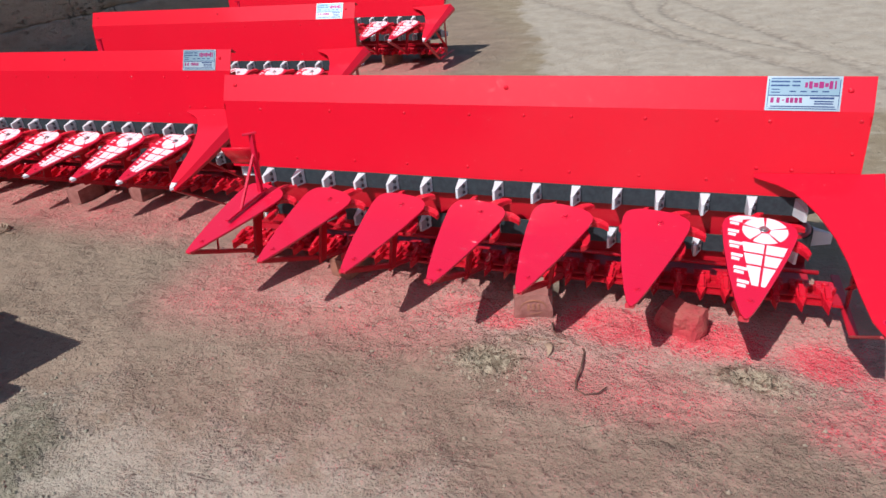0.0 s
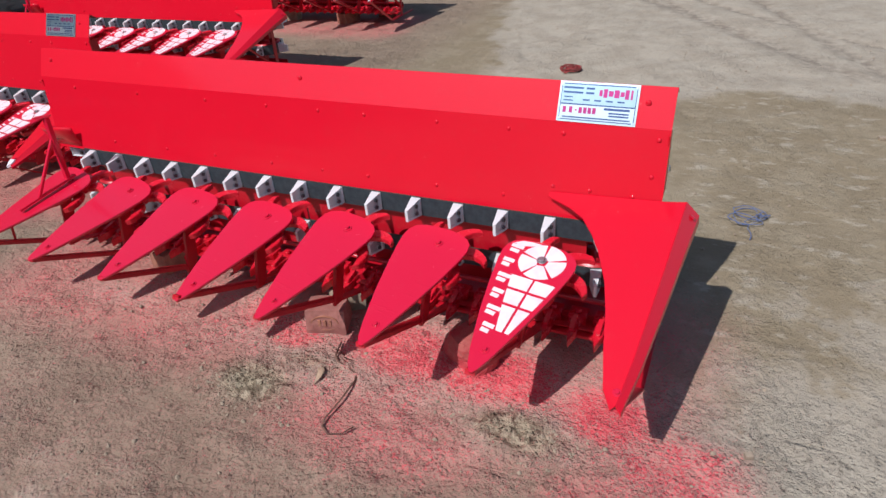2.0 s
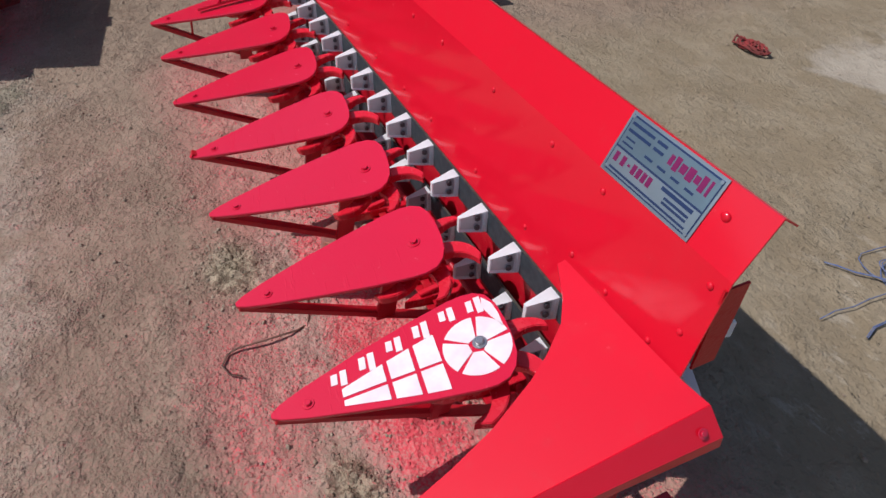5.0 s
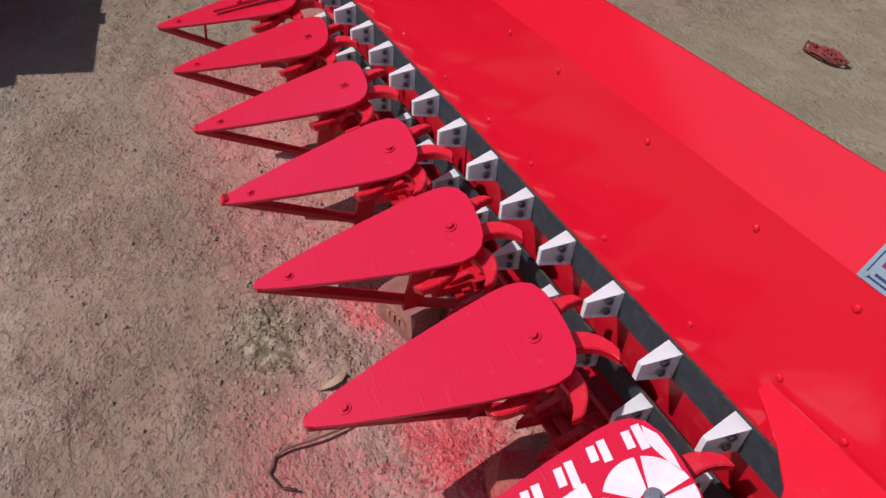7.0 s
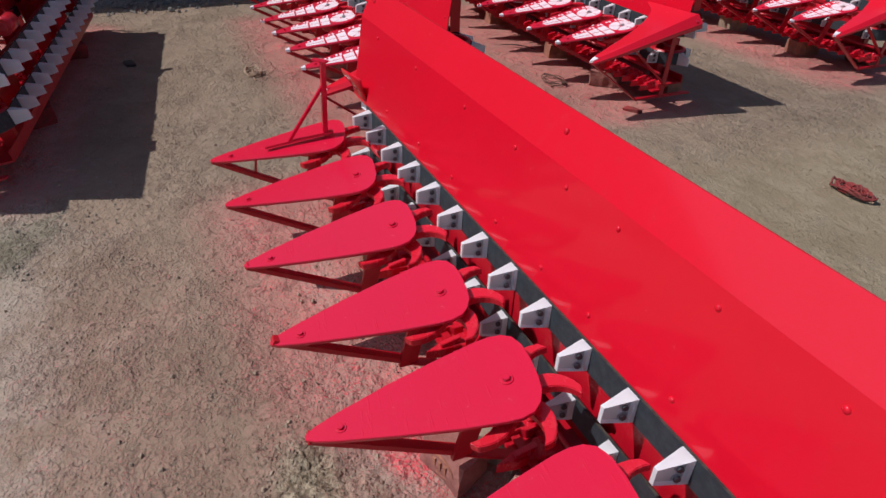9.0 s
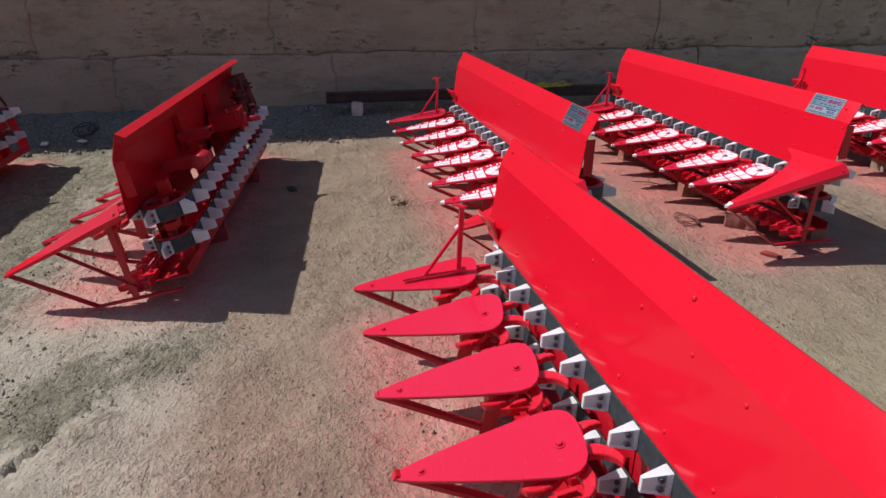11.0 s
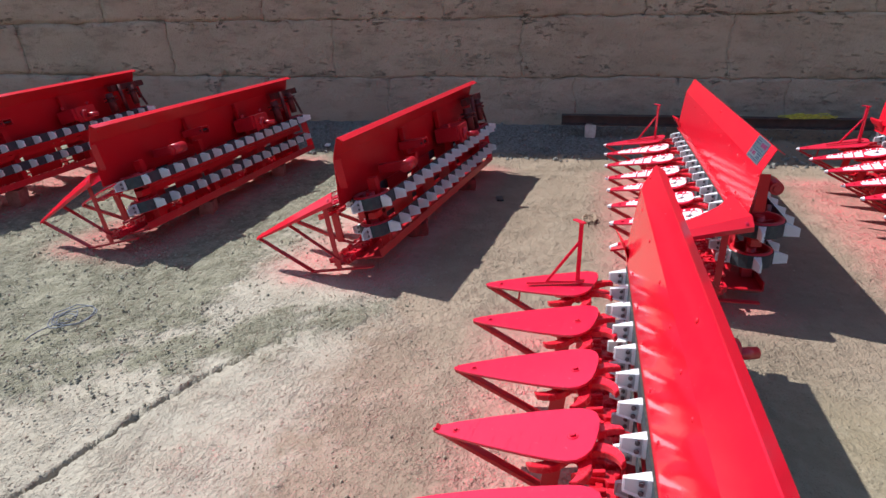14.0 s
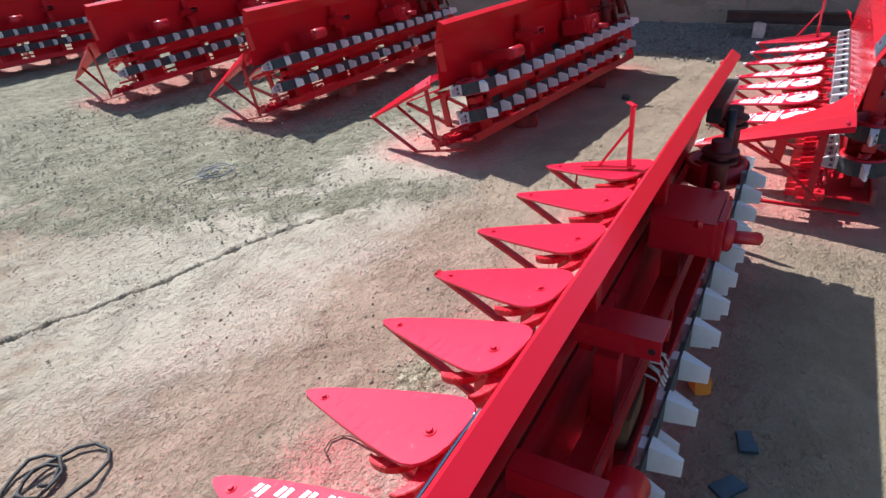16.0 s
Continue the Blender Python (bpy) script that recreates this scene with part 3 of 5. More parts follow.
def sign_plate(bm_w=0.207, bm_h=0.105):
    """A foil-printed tin plate: border, two panels, bars for its lettering."""
    bm = bmesh.new()
    box(bm, (0, 0, 0), (bm_w, 0.0016, bm_h), None, 0)
    y = -0.0012
    layer = {2: 0, 1: 1, 4: 1, 3: 2, 5: 2}
    fl = lambda x, z, w, h, mi: box(bm, (x, y - 0.0004 * layer[mi], z), (w, 0.0006, h), None, mi)
    fl(0, 0.0, bm_w - 0.010, bm_h - 0.010, 2)
    fl(0, 0.020, bm_w - 0.014, 0.049, 1)
    fl(0, -0.0265, bm_w - 0.014, 0.037, 4)
    for k in range(2):
        fl(-0.066, 0.036 - 0.012 * k, 0.052, 0.005, 3)
        fl(-0.022, 0.036 - 0.012 * k, 0.022, 0.005, 3)
    fl(-0.078, 0.012, 0.022, 0.003, 3)
    fl(-0.078, 0.003, 0.026, 0.003, 3)
    for dx, w, h in ((0.006, 0.008, 0.016), (0.018, 0.010, 0.022), (0.032, 0.012, 0.014), (0.047, 0.013, 0.020), (0.061, 0.010, 0.012), (0.073, 0.010, 0.024), (0.085, 0.005, 0.024)):
        fl(dx, 0.026, w, h, 5)
    for dx in (-0.03, 0.0, 0.03, 0.06):
        fl(dx, 0.006, 0.018, 0.004, 3)
    for dx in (-0.085, -0.068, -0.054, -0.042, -0.030, -0.018, -0.006):
        fl(dx, -0.021, 0.009 if dx != -0.054 else 0.006, 0.016 if dx != -0.054 else 0.004, 5)
    fl(0.052, -0.014, 0.066, 0.006, 3)
    fl(0.058, -0.024, 0.052, 0.004, 3)
    fl(0.058, -0.031, 0.052, 0.004, 3)
    fl(0, -0.040, bm_w - 0.03, 0.0035, 3)
    for sx in (-1, 1):
        for sz in (-1, 1):
            cyl(bm, (sx * (bm_w / 2 - 0.008), -0.0005, sz * (bm_h / 2 - 0.008)), (sx * (bm_w / 2 - 0.008), -0.0034, sz * (bm_h / 2 - 0.008)), 0.003, 8, mi=0)
    return mesh_of("name_plate", bm, [SIGN_WHITE, SIGN_BLUE, SIGN_NAVY, SIGN_NAVY, SIGN_WHITE, SIGN_PURPLE])


M_PLATE, M_BOLT, M_ZBOLT, M_STRUT, M_POST, M_STAR = divider_plate(), plate_bolt(), plate_bolt(mat=ZINC), divider_strut(), divider_post(), star_wheel()
M_PROP, M_AXLE = divider_prop(), star_axle()
M_STENCIL, M_TIP, M_LUG, M_FINGER, M_RIVET = (stencil_meshes(), stencil_meshes(True)), white_tip(), (lug_mesh(False), lug_mesh(True)), guard_finger(), rivet_mesh()
M_SIGN = sign_plate()

BELT_F, BELT_R, PUL_X = 0.176, {"upper_belt": 0.408, "lower_belt": 0.380}, 1.003


def belt_point(s, rear):
    """Place and outward turn at length s along the belt's loop: front run to the right, right pulley, rear run, left pulley."""
    radius, mid_y = (rear - BELT_F) / 2, (rear + BELT_F) / 2
    run, turn = 2 * PUL_X, math.pi * radius
    s %= 2 * (run + turn)
    if s < run:
        return Vector((-PUL_X + s, BELT_F, 0)), 0.0
    s -= run
    if s < turn:
        a = s / radius
        return Vector((PUL_X + radius * math.sin(a), mid_y - radius * math.cos(a), 0)), a
    s -= turn
    if s < run:
        return Vector((PUL_X - s, rear, 0)), math.pi
    a = (s - run) / radius
    return Vector((-PUL_X - radius * math.sin(a), mid_y + radius * math.cos(a), 0)), math.pi + a


def build_reaper(label, stencils=(), tips=False, rise=0.0, gaps=False):
    """One reaper attachment in its own frame: x along its width, dividers towards -y, z up. rise: extra height of its shield. gaps: boards set apart behind the belt."""
    root = new("reaper")
    root.empty_display_size = 0.3
    tagged(root, label, "reaper attachment", "reapers in the yard")
    top = 0.787 + rise

    # shield of folded sheet
    bm = bmesh.new()
    prof = [(0.182, 0.413), (0.195, 0.50), (0.2205, 0.691 + rise * 0.9), (0.267, top), (0.272, top - 0.001), (0.303, top - 0.022)]
    xs = [-1.178 + 2.362 * i / 12 for i in range(13)]
    # the back gets the red with shade put into its colour
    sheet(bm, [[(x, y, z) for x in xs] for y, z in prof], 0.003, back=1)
    shield = part("shield", bm, [RED, RED_SHADED], root, "glossy red folded sheet-metal shield")
    for x in (-1.0, -0.673, -0.35, -0.09, 0.115, 0.284, 0.531, 0.753, 0.909):
        part("rivet", M_RIVET, None, shield, at=T((x, 0.2160, 0.658)))
    for x in (-0.85, -0.58, -0.35, -0.10, 0.108, 0.283, 0.525, 0.741):
        part("rivet", M_RIVET, None, shield, at=T((x, 0.1895, 0.462)))
    for x, z in ((0.888, 0.507), (0.991, 0.505), (1.106, 0.503), (1.149, 0.564), (1.157, 0.664)):
        part("rivet", M_RIVET, None, shield, at=T((x, 0.1950 + (z - 0.5) * 0.13, z)))
    for x in (-1.121, 0.046, 1.118):
        part("rivet", M_RIVET, None, shield, at=T((x, 0.2475, 0.748 + rise)) @ Matrix.Diagonal((1.3, 1.3, 1.3, 1)))
    for x in (1.181, -1.175):
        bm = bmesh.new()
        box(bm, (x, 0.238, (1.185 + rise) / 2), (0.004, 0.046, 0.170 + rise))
        part("end_flange", bm, RED_SHADED, shield)
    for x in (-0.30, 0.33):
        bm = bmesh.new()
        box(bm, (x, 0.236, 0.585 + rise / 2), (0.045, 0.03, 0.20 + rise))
        part("back_rib", bm, RED_SHADED, shield, bevel=0.003)
    # rolled corner guard at the far end
    bm = bmesh.new()
    rows = []
    for k in range(7):
        a = -0.3 + 1.75 * k / 6
        rows.append([(x, 0.185 - 0.045 * math.sin(max(a, 0)) * (0.4 + 0.6 * u), 0.425 + 0.085 * k / 6) for u, x in ((0, -1.045), (0.5, -1.11), (1, -1.185))])
    sheet(bm, rows, 0.003, smooth=True)
    part("corner_guard", bm, RED, shield)
    # name plate on the top strip
    tilt = math.atan2(0.0465, 0.096)
    at = T((0.990, 0.2420, 0.7400 + rise * 0.95)) @ Matrix.Rotation(-tilt, 4, "X")
    part("name_plate", M_SIGN, None, shield, "pale blue and silver printed name plate", at)

    # side divider
    ridge = [(1.243, 0.197, 0.508), (1.232, 0.06, 0.461), (1.216, -0.12, 0.398), (1.203, -0.26, 0.348), (1.188, -0.375, 0.306)]
    inner = [(1.179, -0.386, 0.303), (1.155, -0.343, 0.317), (1.134, -0.25, 0.348), (1.117, -0.156, 0.381), (1.095, -0.073, 0.409), (1.058, 0.015, 0.438), (1.030, 0.063, 0.453), (0.994, 0.110, 0.469), (0.951, 0.140, 0.478), (0.882, 0.172, 0.487)]
    bm = bmesh.new()
    slab(bm, inner + [(0.882, 0.188, 0.492), (1.05, 0.190, 0.498), (1.19, 0.192, 0.504)][0:3] + ridge, (0, 0, -0.004))
    rows = [ridge, [(x + 0.034 * (1 - i * 0.16), y + 0.008 - 0.004 * i, z - 0.040 * (1 - i * 0.17)) for i, (x, y, z) in enumerate(ridge)], [(x + 0.036 * (1 - i * 0.16), y + 0.008 - 0.004 * i, z - 0.062 * (1 - i * 0.17)) for i, (x, y, z) in enumerate(ridge)]]
    sheet(bm, rows, -0.003)
    side = part("side_divider", bm, RED, root, "large red sheet-metal side divider")
    part("bolt", M_BOLT, None, side, at=T((1.266, 0.175, 0.478)) @ Matrix.Rotation(0.8, 4, "Y") @ Matrix.Diagonal((0.6, 0.6, 0.4, 1)))
    part("bolt", M_BOLT, None, side, at=T((1.186, -0.345, 0.317)) @ Matrix.Rotation(0.34, 4, "X") @ Matrix.Diagonal((0.7, 0.7, 0.7, 1)))
    bm = bmesh.new()
    bar(bm, (1.185, -0.375, 0.292), (1.205, -0.07, 0.075), 0.028, 0.007, (0, 0.6, 1))
    bar(bm, (1.205, -0.075, 0.075), (1.205, 0.30, 0.075), 0.028, 0.007)
    bar(bm, (1.20, -0.16, 0.365), (1.21, 0.12, 0.13), 0.024, 0.006, (0, 0.6, 1))
    bar(bm, (1.21, 0.10, 0.08), (1.21, 0.11, 0.47), 0.006, 0.03, (0, 1, 0))
    part("runner_frame", bm, RED_FRAME, side, bevel=0.0012)
    if tips:
        bm = bmesh.new()
        slab(bm, [(1.179, -0.389, 0.305), (1.194, -0.376, 0.309), (1.196, -0.352, 0.319), (1.164, -0.352, 0.319)], (0, 0, -0.012))
        part("painted_tip", bm, WHITE, side, bevel=0.001)

    # row dividers with their star wheels
    for k, turn in DIVIDERS:
        x = (k - 4) * PITCH
        base = T((x, 0, BOLT_Z[k])) @ SLOPE @ Matrix.Rotation(radians(turn), 4, "Z")
        d = part("row_divider", M_PLATE, None, root, "red teardrop row divider" + (" with white stencil" if k in stencils else ""), base)
        part("bolt", M_ZBOLT if k in stencils else M_BOLT, None, d, at=T((0, 0, 0)))
        part("bolt", M_BOLT, None, d, at=T((0.002, -0.325, 0)) @ Matrix.Diagonal((0.8, 0.8, 0.8, 1)))
        if k in stencils:
            for me in M_STENCIL[tips]:
                part(me.name.split(".")[0], me, None, d)
        if tips:
            part("painted_tip", M_TIP, None, d, "white painted tip")
        lean = -math.radians(turn + 8.0)
        part("runner_bar", M_STRUT, None, root, at=T((x, 0, 0)) @ Matrix.Rotation(-lean, 4, "Z"))
        part("post", M_POST, None, root, at=T((x, 0, 0)))
        if k == 1:
            part("prop", M_PROP, None, root, at=T((x, 0, 0)) @ Matrix.Rotation(-lean, 4, "Z"))
        part("axle", M_AXLE, None, root, at=T((x, 0, 0)))
        part("star_wheel", M_STAR, None, root, at=T((x + 0.008, 0.010, 0.340)) @ SLOPE @ Matrix.Rotation(radians(-4.0 if k == 7 else 18.0 + 3.0 * (k % 3)), 4, "Z"))
    # marker rod on the outermost divider
    bm = bmesh.new()
    x = -0.93
    bar(bm, (x + 0.01, -0.005, 0.386), (x + 0.03, -0.003, 0.632), 0.018, 0.016, (0, 1, 0))
    bar(bm, (x - 0.005, -0.125, 0.366), (x + 0.022, -0.004, 0.555), 0.010, 0.010, (0, 1, 0))
    bar(bm, (x - 0.022, -0.20, 0.350), (x + 0.02, 0.02, 0.393), 0.018, 0.008)
    bar(bm, (x + 0.045, 0.008, 0.634), (x + 0.005, -0.028, 0.634), 0.018, 0.006)
    part("marker_rod", bm, RED_PLATE, root, "thin red braced marker rod", bevel=0.001)

    # two lugged conveyor belts on their pulleys
    for zc, name in ((0.386, "upper_belt"), (0.230, "lower_belt")):
        rear = BELT_R[name] - (0.022 if gaps else 0.0)
        radius, mid_y = (rear - BELT_F) / 2, (rear + BELT_F) / 2
        loop = 2 * (2 * PUL_X + math.pi * radius)
        bm = bmesh.new()
        n = 120
        ring = [belt_point(loop * i / n, rear) for i in range(n)]
        vs = [[bm.verts.new((p.x + o * math.sin(a), p.y - o * math.cos(a), z)) for o, z in ((0, zc - 0.032), (0, zc + 0.032), (-0.006, zc + 0.032), (-0.006, zc - 0.032))] for p, a in ring]
        for i in range(n):
            a, b = vs[i], vs[(i + 1) % n]
            for j in range(4):
                f = bm.faces.new((a[j], a[(j + 1) % 4], b[(j + 1) % 4], b[j]))
                f.material_index = 1 if j == 1 else 0
        belt = part(name, bm, [RUBBER, BELT_EDGE], root, "dark rubber belt with white lugs")
        count = 33 if zc > 0.3 else 32
        for i in range(count):
            p, a = belt_point(loop * i / count + (0.030 if zc > 0.3 else 0.001), rear)
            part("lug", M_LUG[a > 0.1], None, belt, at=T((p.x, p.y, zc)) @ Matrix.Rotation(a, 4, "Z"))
        for sx in (-1, 1):
            bm = bmesh.new()
            c = (sx * PUL_X, mid_y)
            outer = [(c[0] + (radius - 0.008) * math.cos(t), c[1] + (radius - 0.008) * math.sin(t)) for t in (2 * math.pi * j / 28 for j in range(28))]
            hole = [(c[0] + (radius - 0.027) * math.cos(t), c[1] + (radius - 0.027) * math.sin(t)) for t in (2 * math.pi * j / 28 for j in range(28))]
            A = [[bm.verts.new((px, py, z)) for px, py in ps] for ps, z in ((outer, zc - 0.036), (outer, zc + 0.040), (hole, zc + 0.040), (hole, zc - 0.020))]
            for ra, rb in zip(A, A[1:]):
                for j in range(28):
                    f = bm.faces.new((ra[j], ra[(j + 1) % 28], rb[(j + 1) % 28], rb[j]))
                    f.smooth = True
            bm.faces.new(A[3])
            cyl(bm, (*c, zc - 0.03), (*c, zc + 0.045), 0.024, 14)
            for t in (0, 2.09, 4.19):
                box(bm, (c[0] + 0.05 * math.cos(t), c[1] + 0.05 * math.sin(t), zc), (0.07, 0.014, 0.03), Matrix.Rotation(t, 4, "Z"))
            part("pulley", bm, RED_FRAME, root, "red belt pulley")

    # guide rods before the belts
    for y, z, r in ((0.150, 0.165, 0.008),):
        bm = bmesh.new()
        cyl(bm, (-1.12, y, z), (1.12, y, z), r, 8)
        part("guide_rod", bm, RED_FRAME, root)
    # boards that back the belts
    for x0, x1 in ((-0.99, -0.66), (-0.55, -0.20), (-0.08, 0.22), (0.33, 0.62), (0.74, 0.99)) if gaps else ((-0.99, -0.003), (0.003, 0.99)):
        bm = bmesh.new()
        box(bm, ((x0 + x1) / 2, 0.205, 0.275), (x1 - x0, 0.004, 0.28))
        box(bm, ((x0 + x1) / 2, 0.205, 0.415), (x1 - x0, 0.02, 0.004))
        # with gaps, the boards take the red that is darkened for shade
        part("belt_board", bm, RED_SHADED if gaps else RED_FRAME, root)
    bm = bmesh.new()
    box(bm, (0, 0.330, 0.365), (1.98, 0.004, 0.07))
    part("belt_rail", bm, RED_SHADED, root)

    # deck, cutter bar and guard fingers
    bm = bmesh.new()
    depth = 0.19 if gaps else 0.21
    box(bm, (-0.035, 0.12 + depth / 2, 0.093), (2.29, depth, 0.008))
    deck = part("deck", bm, RED_FRAME, root, "dusty red steel deck", bevel=0.0015)
    for name, c, size in (("rear_flange", (-0.035, 0.123 + depth, 0.112), (2.29, 0.006, 0.046)), ("front_flange", (0, 0.14, 0.106), (2.36, 0.012, 0.030)), ("end_plate", (-1.19, 0.28, 0.25), (0.008, 0.06, 0.33))):
        bm = bmesh.new()
        box(bm, c, size)
        part(name, bm, RED_FRAME, deck, bevel=0.0015)
    bm = bmesh.new()
    box(bm, (0, 0.095, 0.098), (2.38, 0.075, 0.010))
    box(bm, (0, 0.085, 0.112), (2.30, 0.022, 0.005))
    cut = part("cutter_bar", bm, RED_FRAME, root, "red cutter bar with guard fingers", bevel=0.001)
    for i in range(31):
        part("guard_finger", M_FINGER, None, cut, at=T((-1.143 + 0.0762 * i, 0.06, 0.108)))
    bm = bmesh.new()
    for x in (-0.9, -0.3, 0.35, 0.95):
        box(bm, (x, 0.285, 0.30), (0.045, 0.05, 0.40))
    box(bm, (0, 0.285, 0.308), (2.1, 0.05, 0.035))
    part("inner_frame", bm, RED_SHADED if gaps else RED_FRAME, root, bevel=0.002)

    # rear: gearbox, hitch brackets, drive pulleys, black shaft
    bm = bmesh.new()
    box(bm, (-0.33, 0.315, 0.495), (0.24, 0.17, 0.10))
    box(bm, (-0.31, 0.405, 0.485), (0.15, 0.02, 0.12))
    cyl(bm, (-0.31, 0.40, 0.475), (-0.315, 0.435, 0.470), 0.045, 20)
    cyl(bm, (-0.315, 0.43, 0.468), (-0.36, 0.503, 0.454), 0.018, 14)
    for dx in (-0.13, 0.13):
        cyl(bm, (-0.30 + dx, 0.36, 0.55), (-0.30 + dx, 0.36, 0.575), 0.012, 6)
    part("gearbox", bm, RED_FRAME, root, "red gearbox with stub shaft", bevel=0.004)
    bm = bmesh.new()
    u_prof = [(0.314, 0.535), (0.314, 0.582), (0.392, 0.582), (0.392, 0.535), (0.386, 0.535), (0.386, 0.576), (0.320, 0.576), (0.320, 0.535)]
    slab(bm, [(x, 0.222, z) for x, z in u_prof[::-1]], (0, 0.170, 0))
    part("hitch_bracket", bm, RED_FRAME, root, bevel=0.002)
    bm = bmesh.new()
    cyl(bm, (0.3125, 0.375, 0.556), (0.3935, 0.375, 0.556), 0.007, 12)
    part("hitch_pin", bm, BLACK, root)
    bm = bmesh.new()
    bar(bm, (0.72, 0.23, 0.50), (0.72, 0.40, 0.50), 0.05, 0.05)
    cyl(bm, (0.66, 0.41, 0.50), (0.78, 0.41, 0.50), 0.034, 18)
    cyl(bm, (0.655, 0.41, 0.50), (0.785, 0.41, 0.50), 0.018, 14)
    part("hitch_lug", bm, RED_FRAME, root, bevel=0.002)
    for x, r, z in ((-0.72, 0.058, 0.53), (-1.00, 0.050, 0.56)):
        bm = bmesh.new()
        for dz in (0, 0.028):
            cyl(bm, (x, 0.33, z + dz), (x, 0.33, z + dz + 0.010), r, 24)
        cyl(bm, (x, 0.33, z - 0.10), (x, 0.33, z + 0.07), r * 0.55, 18)
        part("drive_pulley", bm, GREASE, root, "dark greasy drive pulley", bevel=0.002)
    bm = bmesh.new()
    bar(bm, (-1.20, 0.285, 0.650 + rise * 0.7), (-0.80, 0.285, 0.650 + rise * 0.7), 0.045, 0.05)
    cyl(bm, (-0.86, 0.335, 0.42), (-0.86, 0.335, 0.66), 0.016, 12)
    part("black_bar", bm, GREASE if gaps else BLACK, root, "black steel bar", bevel=0.002)
    bm = bmesh.new()
    bar(bm, (-1.05, 0.335, 0.60), (-1.10, 0.345, 0.43), 0.020, 0.010, (0, 1, 0))
    part("drive_belt", bm, GREASE if gaps else RUBBER, root)
    return root


def place(x, y, z, turn=0.0, pitch=0.0, lean=0.0):
    return pose(x, y, z, pitch, lean, turn)


# ---- the setting: ground and wall ----
FLEET = [(0, 0, 0.0), (-2.715, 0.525, 0.0), (-2.70, 1.905, 0.0), (-2.68, 3.66, 0.0), (-2.81, -1.185, -7.2), (-2.96, -2.79, -3.0), (-2.93, -4.345, -4.6), (-3.05, -6.65, -6.5)]
TIPPED = [(-0.05, 11.5, -0.3), (-0.052, 14.2, -0.3), (-0.014, 14.4, 1.2), (-0.06, 11.5, 0.0)]     # height, forward pitch and lean of the four that rest on their dividers


def smooth01(v):
    v = np.clip(v, 0, 1)
    return v * v * (3 - 2 * v)


def ground_height(x, y):
    z = 0.13 * smooth01((-4.60 - x) / 0.73)
    return z


TRACKS = [(0.8, -0.592, 0.091, 0.05), (1.196, -0.843, 0.196, 0.05), (1.491, -0.397, 0.0, 0.06), (0.755, -0.75, 0.0, 0.1)]


